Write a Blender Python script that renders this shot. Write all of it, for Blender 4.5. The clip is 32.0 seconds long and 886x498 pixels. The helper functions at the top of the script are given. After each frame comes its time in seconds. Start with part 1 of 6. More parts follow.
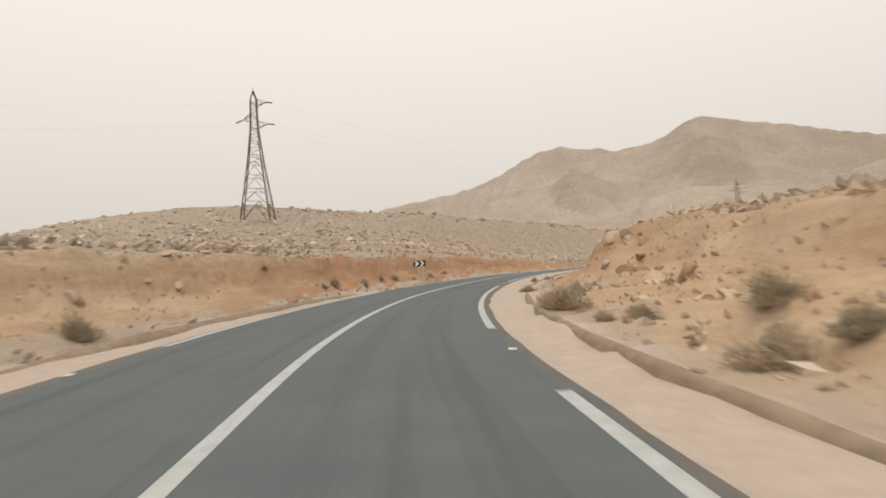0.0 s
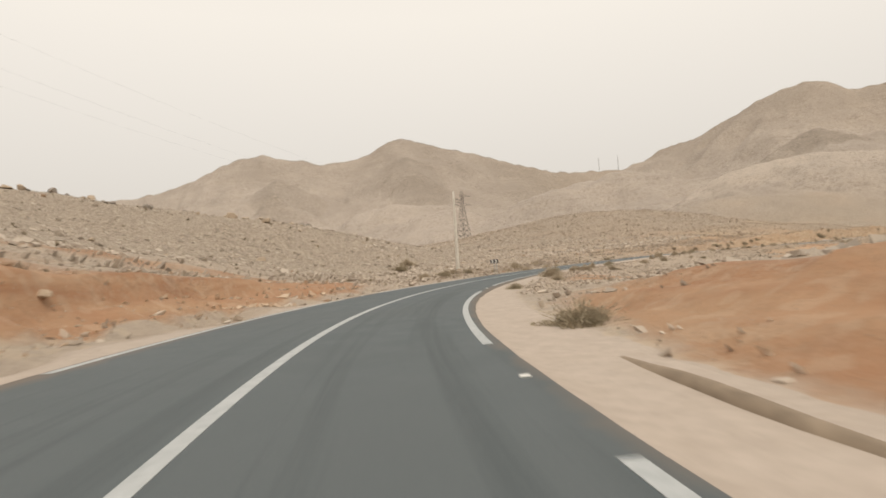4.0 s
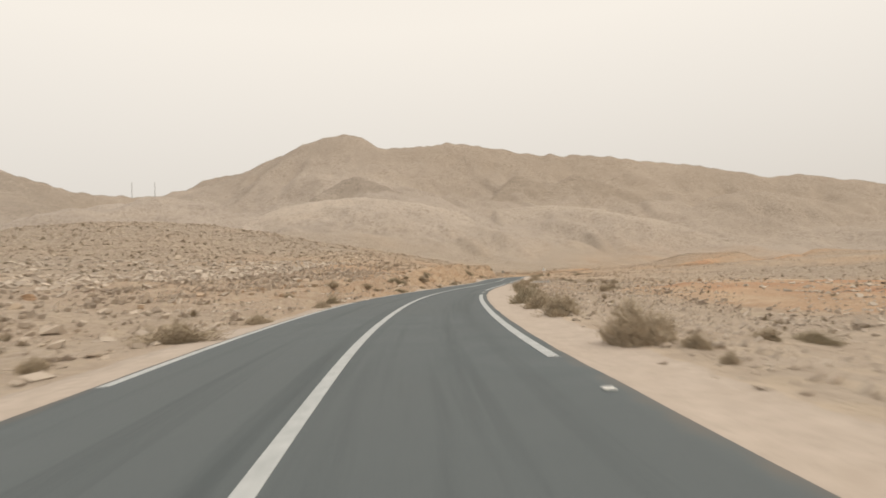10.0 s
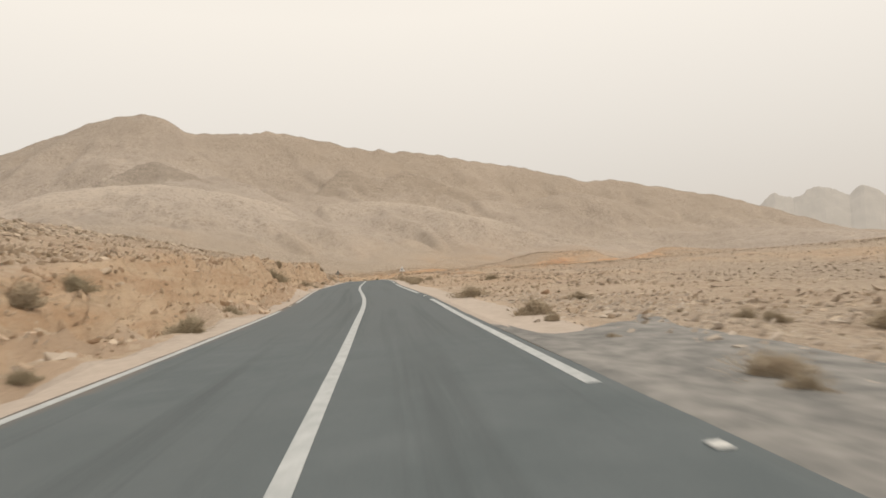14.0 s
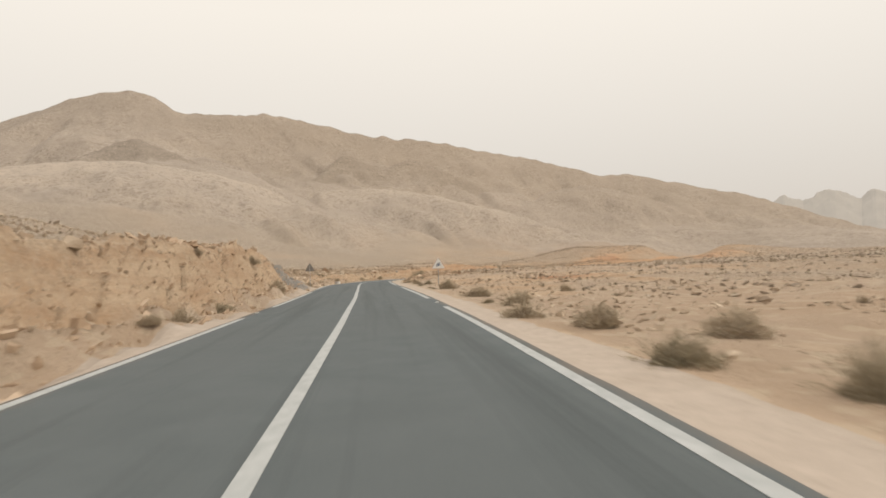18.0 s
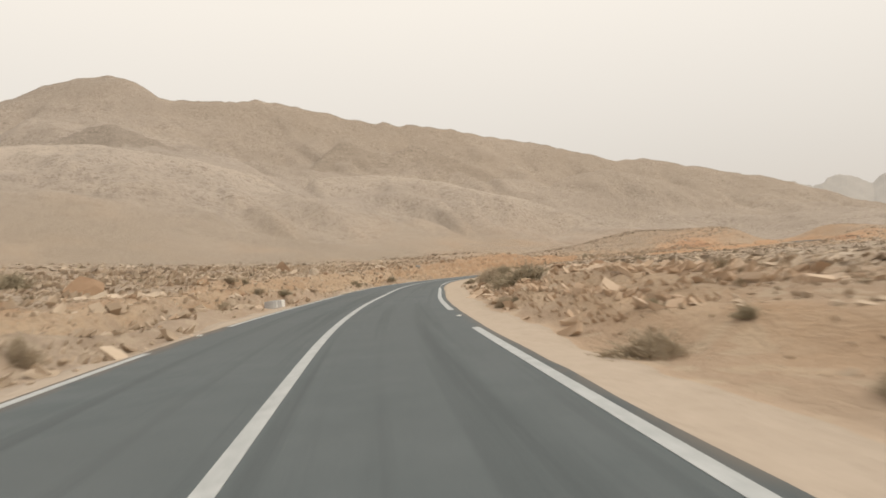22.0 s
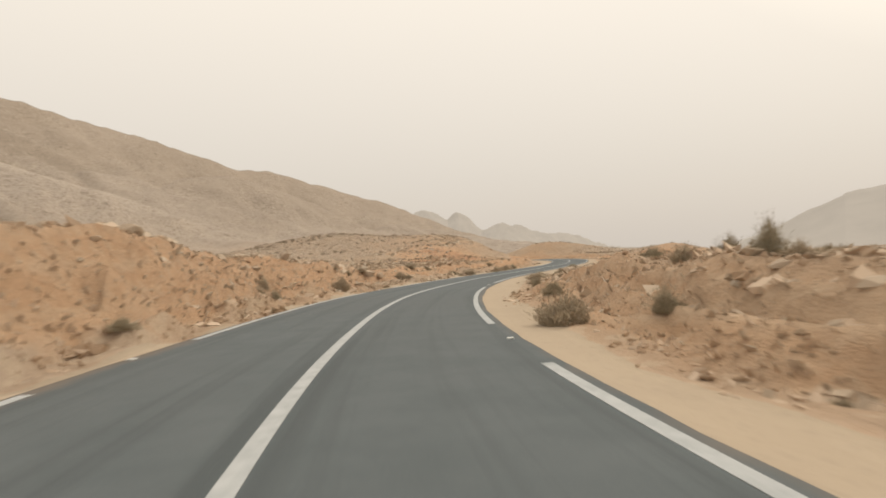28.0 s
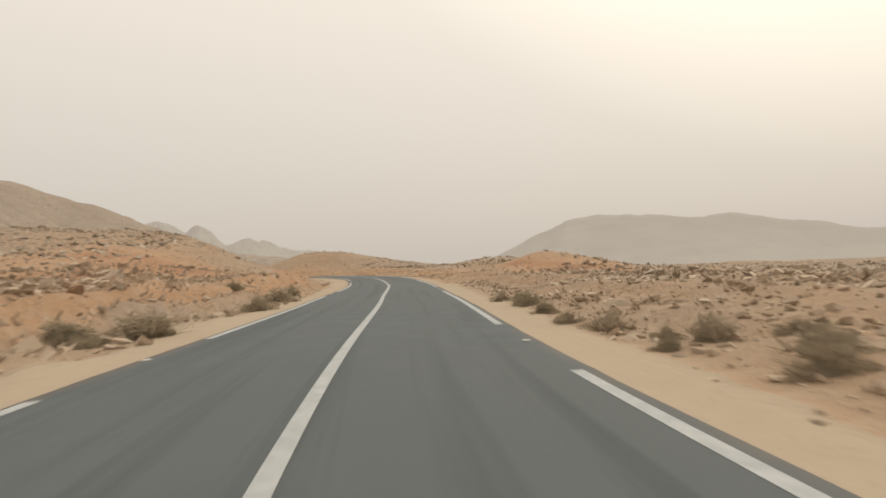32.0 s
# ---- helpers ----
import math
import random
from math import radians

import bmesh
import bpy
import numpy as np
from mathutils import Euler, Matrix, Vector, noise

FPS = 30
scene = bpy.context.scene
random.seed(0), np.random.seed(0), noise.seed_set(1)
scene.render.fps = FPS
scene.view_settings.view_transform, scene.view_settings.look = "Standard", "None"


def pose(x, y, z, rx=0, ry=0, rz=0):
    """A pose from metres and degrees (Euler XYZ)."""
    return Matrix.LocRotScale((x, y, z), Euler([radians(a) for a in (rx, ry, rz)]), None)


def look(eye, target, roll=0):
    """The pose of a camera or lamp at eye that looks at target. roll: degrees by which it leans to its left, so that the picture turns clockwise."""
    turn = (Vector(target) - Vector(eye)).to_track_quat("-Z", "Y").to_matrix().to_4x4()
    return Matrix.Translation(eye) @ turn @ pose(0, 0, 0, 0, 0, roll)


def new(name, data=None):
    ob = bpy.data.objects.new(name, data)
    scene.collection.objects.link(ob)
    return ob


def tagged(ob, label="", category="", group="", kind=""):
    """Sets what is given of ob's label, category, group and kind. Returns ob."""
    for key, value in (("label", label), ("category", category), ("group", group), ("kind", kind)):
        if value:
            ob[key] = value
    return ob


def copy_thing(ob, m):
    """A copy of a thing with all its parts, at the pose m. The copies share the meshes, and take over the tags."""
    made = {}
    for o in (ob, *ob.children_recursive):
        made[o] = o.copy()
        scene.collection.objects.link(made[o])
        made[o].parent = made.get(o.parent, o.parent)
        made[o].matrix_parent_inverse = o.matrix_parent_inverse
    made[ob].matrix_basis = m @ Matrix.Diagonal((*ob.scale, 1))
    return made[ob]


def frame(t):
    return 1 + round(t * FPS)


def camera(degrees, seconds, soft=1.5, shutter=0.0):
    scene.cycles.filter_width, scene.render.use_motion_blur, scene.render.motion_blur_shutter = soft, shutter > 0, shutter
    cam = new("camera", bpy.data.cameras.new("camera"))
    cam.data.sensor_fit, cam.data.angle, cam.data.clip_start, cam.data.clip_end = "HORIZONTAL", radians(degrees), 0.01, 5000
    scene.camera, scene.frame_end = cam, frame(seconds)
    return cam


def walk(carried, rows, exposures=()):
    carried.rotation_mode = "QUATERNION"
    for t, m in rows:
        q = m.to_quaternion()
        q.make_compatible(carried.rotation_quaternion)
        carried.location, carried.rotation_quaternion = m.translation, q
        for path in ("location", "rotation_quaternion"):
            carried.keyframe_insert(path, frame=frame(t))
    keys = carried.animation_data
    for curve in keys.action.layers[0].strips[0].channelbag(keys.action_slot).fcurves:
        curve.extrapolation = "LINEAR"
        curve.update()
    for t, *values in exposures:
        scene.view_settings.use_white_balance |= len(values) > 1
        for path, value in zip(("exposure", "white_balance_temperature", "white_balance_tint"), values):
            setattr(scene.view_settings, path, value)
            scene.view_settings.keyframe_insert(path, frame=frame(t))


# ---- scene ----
cam = camera(70.4, 32, soft=1.7, shutter=0.38)
PATH = [
    (0, (0.018, 0.001, 1.281), (0.015, 1.997, 1.410), -3.13),
    (0.5, (-0.628, 6.782, 1.557), (-0.538, 8.776, 1.679), -3.32),
    (1, (-0.776, 13.556, 1.831), (-0.562, 15.540, 1.967), -3.19),
    (1.5, (-0.623, 20.264, 2.102), (-0.296, 22.233, 2.230), -2.44),
    (2, (-0.004, 26.905, 2.362), (0.440, 28.851, 2.499), -2.38),
    (2.5, (1.039, 33.462, 2.617), (1.614, 35.372, 2.755), -2.04),
    (3, (2.587, 39.894, 2.873), (3.311, 41.753, 3.005), -3.11),
    (3.5, (4.484, 46.219, 3.131), (5.310, 48.036, 3.267), -3.74),
    (4, (6.684, 52.428, 3.384), (7.587, 54.208, 3.508), -3.56),
    (4.5, (9.124, 58.525, 3.628), (10.093, 60.270, 3.749), -3.48),
    (5, (11.791, 64.504, 3.862), (12.829, 66.210, 3.980), -3.65),
    (5.5, (14.714, 70.338, 4.082), (15.835, 71.991, 4.193), -3.97),
    (6, (18.025, 75.935, 4.290), (19.250, 77.511, 4.407), -3.56),
    (6.5, (21.677, 81.342, 4.502), (23.005, 82.833, 4.618), -2.97),
    (7, (25.695, 86.474, 4.730), (27.136, 87.856, 4.858), -2.82),
    (7.5, (30.169, 91.255, 4.990), (31.717, 92.513, 5.127), -3.40),
    (8, (34.914, 95.802, 5.275), (36.542, 96.955, 5.408), -4.06),
    (8.5, (40.034, 99.980, 5.580), (41.731, 101.031, 5.706), -4.25),
    (9, (45.410, 103.884, 5.894), (47.168, 104.828, 6.034), -4.01),
    (9.5, (51.110, 107.406, 6.201), (52.921, 108.240, 6.348), -4.09),
    (10, (57.054, 110.820, 6.552), (58.899, 111.575, 6.707), -3.67),
    (10.5, (63.294, 113.930, 6.904), (65.177, 114.589, 7.048), -3.48),
    (11, (69.775, 116.728, 7.244), (71.680, 117.321, 7.382), -3.84),
    (11.5, (76.433, 119.292, 7.560), (78.355, 119.829, 7.695), -4.08),
    (12, (83.140, 121.890, 7.870), (85.082, 122.348, 8.005), -4.16),
    (12.5, (89.946, 124.110, 8.137), (91.909, 124.478, 8.251), -4.44),
    (13, (96.771, 126.014, 8.350), (98.743, 126.327, 8.461), -3.82),
    (13.5, (103.529, 127.691, 8.531), (105.510, 127.933, 8.654), -3.71),
    (14, (110.314, 129.107, 8.713), (112.298, 129.329, 8.832), -4.48),
    (14.5, (117.093, 130.622, 8.905), (119.077, 130.847, 9.024), -4.58),
    (15, (123.877, 132.217, 9.126), (125.855, 132.488, 9.244), -3.88),
    (15.5, (130.657, 133.934, 9.372), (132.631, 134.225, 9.499), -3.58),
    (16, (137.465, 135.640, 9.635), (139.443, 135.902, 9.767), -3.56),
    (16.5, (144.331, 137.215, 9.906), (146.317, 137.428, 10.012), -3.61),
    (17, (151.236, 138.725, 10.177), (153.220, 138.949, 10.281), -3.51),
    (17.5, (158.111, 140.515, 10.454), (160.096, 140.730, 10.567), -3.46),
    (18, (165.026, 141.855, 10.700), (167.011, 142.080, 10.805), -3.15),
    (18.5, (171.869, 143.383, 10.922), (173.852, 143.618, 11.029), -3.05),
    (19, (178.680, 145.067, 11.102), (180.662, 145.308, 11.208), -2.90),
    (19.5, (185.511, 146.680, 11.268), (187.493, 146.923, 11.375), -3.17),
    (20, (192.347, 148.320, 11.449), (194.330, 148.557, 11.555), -3.05),
    (20.5, (199.205, 149.824, 11.627), (201.188, 150.068, 11.722), -3.59),
    (21, (206.037, 151.457, 11.804), (208.019, 151.702, 11.903), -3.21),
    (21.5, (212.831, 153.047, 11.953), (214.815, 153.280, 12.041), -3.70),
    (22, (219.582, 154.553, 12.090), (221.566, 154.787, 12.176), -4.18),
    (22.5, (226.267, 156.169, 12.228), (228.251, 156.407, 12.307), -4.62),
    (23, (232.985, 157.666, 12.335), (234.973, 157.873, 12.403), -4.32),
    (23.5, (239.825, 159.004, 12.418), (241.816, 159.169, 12.493), -3.85),
    (24, (246.793, 160.184, 12.518), (248.791, 160.260, 12.590), -3.27),
    (24.5, (253.754, 160.927, 12.621), (255.752, 160.911, 12.701), -3.83),
    (25, (260.634, 161.474, 12.715), (262.632, 161.388, 12.777), -3.28),
    (25.5, (267.434, 161.797, 12.807), (269.427, 161.646, 12.871), -3.12),
    (26, (274.147, 161.797, 12.889), (276.128, 161.533, 12.964), -3.40),
    (26.5, (280.751, 161.362, 12.964), (282.707, 160.952, 13.035), -3.48),
    (27, (287.208, 160.408, 13.030), (289.120, 159.827, 13.099), -3.22),
    (27.5, (293.458, 158.886, 13.090), (295.306, 158.125, 13.169), -2.60),
    (28, (299.393, 156.657, 13.140), (301.156, 155.717, 13.212), -2.92),
    (28.5, (305.133, 154.092, 13.190), (306.845, 153.059, 13.259), -3.48),
    (29, (310.645, 151.238, 13.240), (312.319, 150.146, 13.312), -4.34),
    (29.5, (316.156, 148.362, 13.296), (317.800, 147.226, 13.377), -4.66),
    (30, (321.580, 145.315, 13.375), (323.177, 144.116, 13.463), -4.16),
    (30.5, (326.842, 142.013, 13.483), (328.373, 140.730, 13.572), -2.82),
    (31, (331.931, 138.476, 13.600), (333.382, 137.102, 13.687), -2.60),
    (31.5, (336.700, 134.548, 13.684), (338.067, 133.090, 13.769), -2.73),
    (32, (341.303, 130.409, 13.770), (342.566, 128.861, 13.861), -2.61),
]
walk(cam, [(t, look(eye, target, roll)) for t, eye, target, roll in PATH], [(0, 0.03, 6500, 10), (24, 0.04, 6500, 10), (28, 0.0, 6720, 10), (32, -0.14, 6720, 10)])
# ---- world and light ----
world = bpy.data.worlds.new("dusty_sky")
scene.world = world
world.use_nodes = True
SUN_EL, SUN_AZ = radians(52), radians(186)


def build_sky():
    nt = world.node_tree
    nt.nodes.clear()
    out = nt.nodes.new("ShaderNodeOutputWorld")
    sky = nt.nodes.new("ShaderNodeTexSky")
    sky.sky_type = "NISHITA"
    sky.sun_disc = False
    sky.sun_elevation = SUN_EL
    sky.sun_rotation = SUN_AZ
    sky.dust_density = 8.0
    sky.air_density = 1.5
    bg_sky = nt.nodes.new("ShaderNodeBackground")
    bg_sky.inputs["Strength"].default_value = 0.02
    nt.links.new(sky.outputs[0], bg_sky.inputs["Color"])
    # a veil of airborne dust over the whole sky
    coord = nt.nodes.new("ShaderNodeTexCoord")
    sep = nt.nodes.new("ShaderNodeSeparateXYZ")
    nt.links.new(coord.outputs["Generated"], sep.inputs[0])
    ramp = nt.nodes.new("ShaderNodeValToRGB")
    els = ramp.color_ramp.elements
    els[0].position, els[0].color = 0.0, (0.645, 0.59, 0.532, 1)
    els[1].position, els[1].color = 1.0, (0.95, 0.86, 0.74, 1)
    mid = els.new(0.14)
    mid.color = (0.72, 0.665, 0.60, 1)
    mid = els.new(0.40)
    mid.color = (0.92, 0.845, 0.74, 1)
    nt.links.new(sep.outputs["Z"], ramp.inputs[0])
    bg = nt.nodes.new("ShaderNodeBackground")
    bg.inputs["Strength"].default_value = 0.95
    # the dust glows round the hidden sun
    toward = nt.nodes.new("ShaderNodeVectorMath")
    toward.operation = "DOT_PRODUCT"
    nt.links.new(coord.outputs["Generated"], toward.inputs[0])
    toward.inputs[1].default_value = (math.sin(SUN_AZ) * math.cos(SUN_EL), math.cos(SUN_AZ) * math.cos(SUN_EL), math.sin(SUN_EL))
    halo = nt.nodes.new("ShaderNodeValToRGB")
    he = halo.color_ramp.elements
    he[0].position, he[0].color = 0.70, (0, 0, 0, 1)
    he[1].position, he[1].color = 1.0, (0.46, 0.41, 0.31, 1)
    nt.links.new(toward.outputs["Value"], halo.inputs[0])
    both = nt.nodes.new("ShaderNodeMix")
    both.data_type, both.blend_type = "RGBA", "ADD"
    both.inputs[0].default_value = 1.0
    nt.links.new(ramp.outputs[0], both.inputs[6])
    nt.links.new(halo.outputs[0], both.inputs[7])
    nt.links.new(both.outputs[2], bg.inputs["Color"])
    add = nt.nodes.new("ShaderNodeAddShader")
    nt.links.new(bg.outputs[0], add.inputs[0])
    nt.links.new(bg_sky.outputs[0], add.inputs[1])
    nt.links.new(add.outputs[0], out.inputs["Surface"])


build_sky()
sun_data = bpy.data.lights.new("sun", "SUN")
sun_data.energy, sun_data.angle, sun_data.color = 0.58, radians(14), (1.0, 0.92, 0.81)
sun = new("sun", sun_data)
sun_way = Vector((math.sin(SUN_AZ) * math.cos(SUN_EL), math.cos(SUN_AZ) * math.cos(SUN_EL), math.sin(SUN_EL)))
sun.matrix_world = look(sun_way * 900, (0, 0, 0))

# ---- materials ----


from mathutils.bvhtree import BVHTree


class Nodes:
    """A short hand for building one material."""

    def __init__(self, name, rough=0.9):
        self.m = bpy.data.materials.new(name)
        self.m.use_nodes = True
        self.nt = self.m.node_tree
        self.b = self.nt.nodes["Principled BSDF"]
        self.b.inputs["Roughness"].default_value = rough
        self.b.inputs["Specular IOR Level"].default_value = 0.25
        self.co = self.nt.nodes.new("ShaderNodeTexCoord").outputs["Object"]

    def put(self, sock, v):
        if isinstance(v, (int, float)):
            sock.default_value = v
        elif isinstance(v, tuple):
            sock.default_value = (*v, 1)
        else:
            self.nt.links.new(v, sock)

    def noise(self, scale, detail=4.0, rough=0.55, dist=0.0, where=None):
        n = self.nt.nodes.new("ShaderNodeTexNoise")
        n.inputs["Scale"].default_value = scale
        n.inputs["Detail"].default_value = detail
        n.inputs["Roughness"].default_value = rough
        n.inputs["Distortion"].default_value = dist
        self.nt.links.new(where or self.co, n.inputs["Vector"])
        return n.outputs["Fac"]

    def cells(self, scale):
        """A random grey for each of many small cells."""
        v = self.nt.nodes.new("ShaderNodeTexVoronoi")
        v.inputs["Scale"].default_value = scale
        self.nt.links.new(self.co, v.inputs["Vector"])
        sep = self.nt.nodes.new("ShaderNodeSeparateColor")
        self.nt.links.new(v.outputs["Color"], sep.inputs[0])
        return sep.outputs[0]

    def ramp(self, fac, lo, hi, c0=(0, 0, 0), c1=(1, 1, 1)):
        r = self.nt.nodes.new("ShaderNodeValToRGB")
        e = r.color_ramp.elements
        if lo > hi:
            lo, hi, c0, c1 = hi, lo, c1, c0
        e[0].position, e[0].color = lo, (*c0, 1)
        e[1].position, e[1].color = hi, (*c1, 1)
        self.put(r.inputs[0], fac)
        return r.outputs[0]

    def mix(self, fac, a, b, mode="MIX"):
        n = self.nt.nodes.new("ShaderNodeMix")
        n.data_type, n.blend_type = "RGBA", mode
        self.put(n.inputs[0], fac)
        self.put(n.inputs[6], a)
        self.put(n.inputs[7], b)
        return n.outputs[2]

    def math(self, op, a, b=0.5):
        n = self.nt.nodes.new("ShaderNodeMath")
        n.operation = op
        self.put(n.inputs[0], a)
        self.put(n.inputs[1], b)
        return n.outputs[0]

    def attr(self, name):
        n = self.nt.nodes.new("ShaderNodeAttribute")
        n.attribute_name = name
        return n.outputs["Fac"]

    def rand(self):
        return self.nt.nodes.new("ShaderNodeObjectInfo").outputs["Random"]

    def island(self):
        return self.nt.nodes.new("ShaderNodeNewGeometry").outputs["Random Per Island"]

    def stretched(self, x, y, z):
        n = self.nt.nodes.new("ShaderNodeMapping")
        n.inputs["Scale"].default_value = (x, y, z)
        self.nt.links.new(self.co, n.inputs["Vector"])
        return n.outputs[0]

    def bump(self, height, strength=0.5, dist=0.05):
        n = self.nt.nodes.new("ShaderNodeBump")
        n.inputs["Strength"].default_value = strength
        n.inputs["Distance"].default_value = dist
        self.put(n.inputs["Height"], height)
        self.nt.links.new(n.outputs[0], self.b.inputs["Normal"])

    def done(self, color):
        self.put(self.b.inputs["Base Color"], color)
        return self.m


def soil_material():
    n = Nodes("stony_desert_soil", 0.95)
    big, mid, fine = n.noise(0.035, 5), n.noise(0.35, 6, 0.62), n.noise(3.2, 6, 0.7)
    grit = n.noise(14.0, 3, 0.7)
    cell = n.cells(2.3)
    pebble, shingle = n.cells(6.5), n.cells(13.0)
    place = n.nt.nodes.new("ShaderNodeSeparateXYZ")
    n.put(place.inputs[0], n.co)
    east = n.ramp(n.math("MULTIPLY", place.outputs[0], 0.01), 0.5, 1.1)
    warm = n.mix(n.ramp(mid, 0.35, 0.65), (0.405, 0.316, 0.238), (0.490, 0.394, 0.308))
    cool = n.mix(n.ramp(mid, 0.35, 0.65), (0.415, 0.350, 0.288), (0.500, 0.432, 0.364))
    sand = n.mix(east, cool, warm)
    sand = n.mix(n.ramp(big, 0.42, 0.62), sand, n.mix(east, (0.455, 0.372, 0.298), (0.440, 0.315, 0.215)))
    sand = n.mix(n.math("MULTIPLY", n.ramp(cell, 0.72, 0.80), 0.45), sand, (0.54, 0.45, 0.345))
    stony = n.mix(n.ramp(fine, 0.36, 0.64), n.mix(east, (0.305, 0.264, 0.222), (0.255, 0.212, 0.170)), (0.480, 0.414, 0.342))
    stony = n.mix(n.math("MULTIPLY", n.ramp(cell, 0.45, 0.62), 0.5), stony, (0.47, 0.395, 0.31))
    stony = n.mix(n.math("MULTIPLY", n.ramp(cell, 0.22, 0.12), 0.6), stony, (0.17, 0.135, 0.10))
    base = n.mix(n.attr("stone"), sand, stony)
    strewn = n.ramp(n.math("ADD", n.math("MULTIPLY", n.attr("stone"), 0.5), n.math("MULTIPLY", mid, 0.8)), 0.38, 0.75)
    strata = n.noise(1.0, 5, 0.6, 0.6, n.stretched(0.16, 0.16, 1.5))
    red = n.mix(n.ramp(strata, 0.36, 0.62), (0.352, 0.190, 0.108), (0.425, 0.268, 0.165))
    ochre = n.mix(n.ramp(strata, 0.36, 0.62), (0.448, 0.312, 0.205), (0.545, 0.420, 0.300))
    south = n.ramp(n.math("MULTIPLY", place.outputs[1], 0.01), 0.20, 0.38, (0.95, 0.95, 0.95), (0, 0, 0))
    ochre = n.mix(n.ramp(n.math("MULTIPLY", place.outputs[0], 0.001), 0.285, 0.33, (0, 0, 0), (0.75, 0.75, 0.75)), ochre, (0.535, 0.332, 0.200))
    red = n.mix(n.math("MAXIMUM", east, south), red, ochre)
    red = n.mix(n.math("MULTIPLY", n.ramp(fine, 0.52, 0.75), n.math("ADD", n.math("MULTIPLY", east, 0.5), 0.14)), red, (0.50, 0.390, 0.285))
    red = n.mix(n.math("MULTIPLY", n.ramp(cell, 0.74, 0.82), 0.22), red, (0.54, 0.43, 0.32))
    late = n.ramp(n.math("MULTIPLY", place.outputs[0], 0.001), 0.285, 0.36, (0, 0, 0), (0.6, 0.6, 0.6))
    late = n.math("MULTIPLY", late, n.ramp(n.math("MULTIPLY", place.outputs[1], 0.001), 0.165, 0.200, (1, 1, 1), (0, 0, 0)))
    base = n.mix(n.math("MULTIPLY", late, n.ramp(big, 0.30, 0.55)), base, (0.480, 0.330, 0.212))
    edge = n.math("ADD", n.attr("cut"), n.math("MULTIPLY", n.math("SUBTRACT", mid, 0.5), 0.9))
    rust = n.mix(n.ramp(strata, 0.36, 0.62), (0.415, 0.235, 0.140), (0.500, 0.312, 0.196))
    red = n.mix(n.ramp(n.math("MULTIPLY", n.attr("cut"), 0.5), 0.50, 0.68), red, rust)
    red = n.mix(n.math("MULTIPLY", n.ramp(n.noise(1.4, 6, 0.7, 0.8), 0.52, 0.68), 0.34), red, (0.30, 0.205, 0.135))
    base = n.mix(n.ramp(edge, 0.25, 0.52), base, red)
    pale = n.mix(n.ramp(fine, 0.4, 0.7), (0.430, 0.368, 0.316), (0.505, 0.438, 0.380))
    pale = n.mix(n.ramp(n.math("MULTIPLY", place.outputs[0], 0.001), 0.18, 0.30, (0.0, 0.0, 0.0), (0.85, 0.85, 0.85)), pale, (0.440, 0.358, 0.262))
    pale = n.mix(n.math("MULTIPLY", n.ramp(n.noise(0.9, 5, 0.65), 0.48, 0.66), 0.16), pale, (0.345, 0.280, 0.215))
    pale = n.mix(n.math("MULTIPLY", n.ramp(shingle, 0.90, 0.95), 0.14), pale, (0.25, 0.21, 0.165))
    strew = n.math("MULTIPLY", strewn, n.math("ADD", n.math("MULTIPLY", n.attr("stone"), 0.65), 0.22))
    strew = n.math("MULTIPLY", strew, n.math("SUBTRACT", 1.0, n.math("MULTIPLY", n.attr("cut"), 0.85)))
    strew = n.math("MULTIPLY", strew, n.math("SUBTRACT", 1.0, n.math("MULTIPLY", n.attr("heights"), 0.7)))
    base = n.mix(n.math("MULTIPLY", n.ramp(pebble, 0.72, 0.78), strew), base, (0.52, 0.44, 0.355))
    base = n.mix(n.math("MULTIPLY", n.ramp(pebble, 0.24, 0.18), strew), base, (0.175, 0.140, 0.108))
    base = n.mix(n.math("MULTIPLY", n.ramp(shingle, 0.75, 0.82), strew), base, (0.54, 0.455, 0.37))
    base = n.mix(n.math("MULTIPLY", n.ramp(shingle, 0.22, 0.15), strew), base, (0.165, 0.132, 0.10))
    edge = n.math("ADD", n.attr("sand"), n.math("MULTIPLY", n.math("SUBTRACT", fine, 0.5), 0.5))
    base = n.mix(n.ramp(edge, 0.44, 0.56), base, pale)
    base = n.mix(n.math("MULTIPLY", n.ramp(grit, 0.58, 0.72), n.math("SUBTRACT", 0.55, n.attr("sand"))), base, (0.215, 0.172, 0.128))
    grey = n.mix(n.ramp(strata, 0.35, 0.65), (0.235, 0.220, 0.204), (0.365, 0.338, 0.310))
    base = n.mix(n.ramp(n.math("ADD", n.attr("slate"), n.math("MULTIPLY", n.math("SUBTRACT", mid, 0.5), 0.6)), 0.35, 0.6), base, grey)
    # bare rock of the mountains, base colours paled and greyed to carry dust haze
    wide, dale, speck = n.noise(0.007, 6, 0.62), n.noise(0.045, 6, 0.68), n.noise(0.30, 4, 0.75)
    beds = n.noise(1.0, 5, 0.62, 1.6, n.stretched(0.006, 0.006, 0.05))
    rock = n.mix(n.ramp(wide, 0.36, 0.64), (0.392, 0.340, 0.295), (0.464, 0.404, 0.353))
    rock = n.mix(n.ramp(n.attr("tone"), 0.05, 0.45, (0.80, 0.80, 0.80), (0, 0, 0)), rock, (0.280, 0.241, 0.203))
    rock = n.mix(n.ramp(n.attr("tone"), 0.55, 0.9, (0, 0, 0), (0.8, 0.8, 0.8)), rock, (0.524, 0.454, 0.387))
    rock = n.mix(n.math("MULTIPLY", n.ramp(beds, 0.52, 0.66), 0.22), rock, (0.535, 0.455, 0.377))
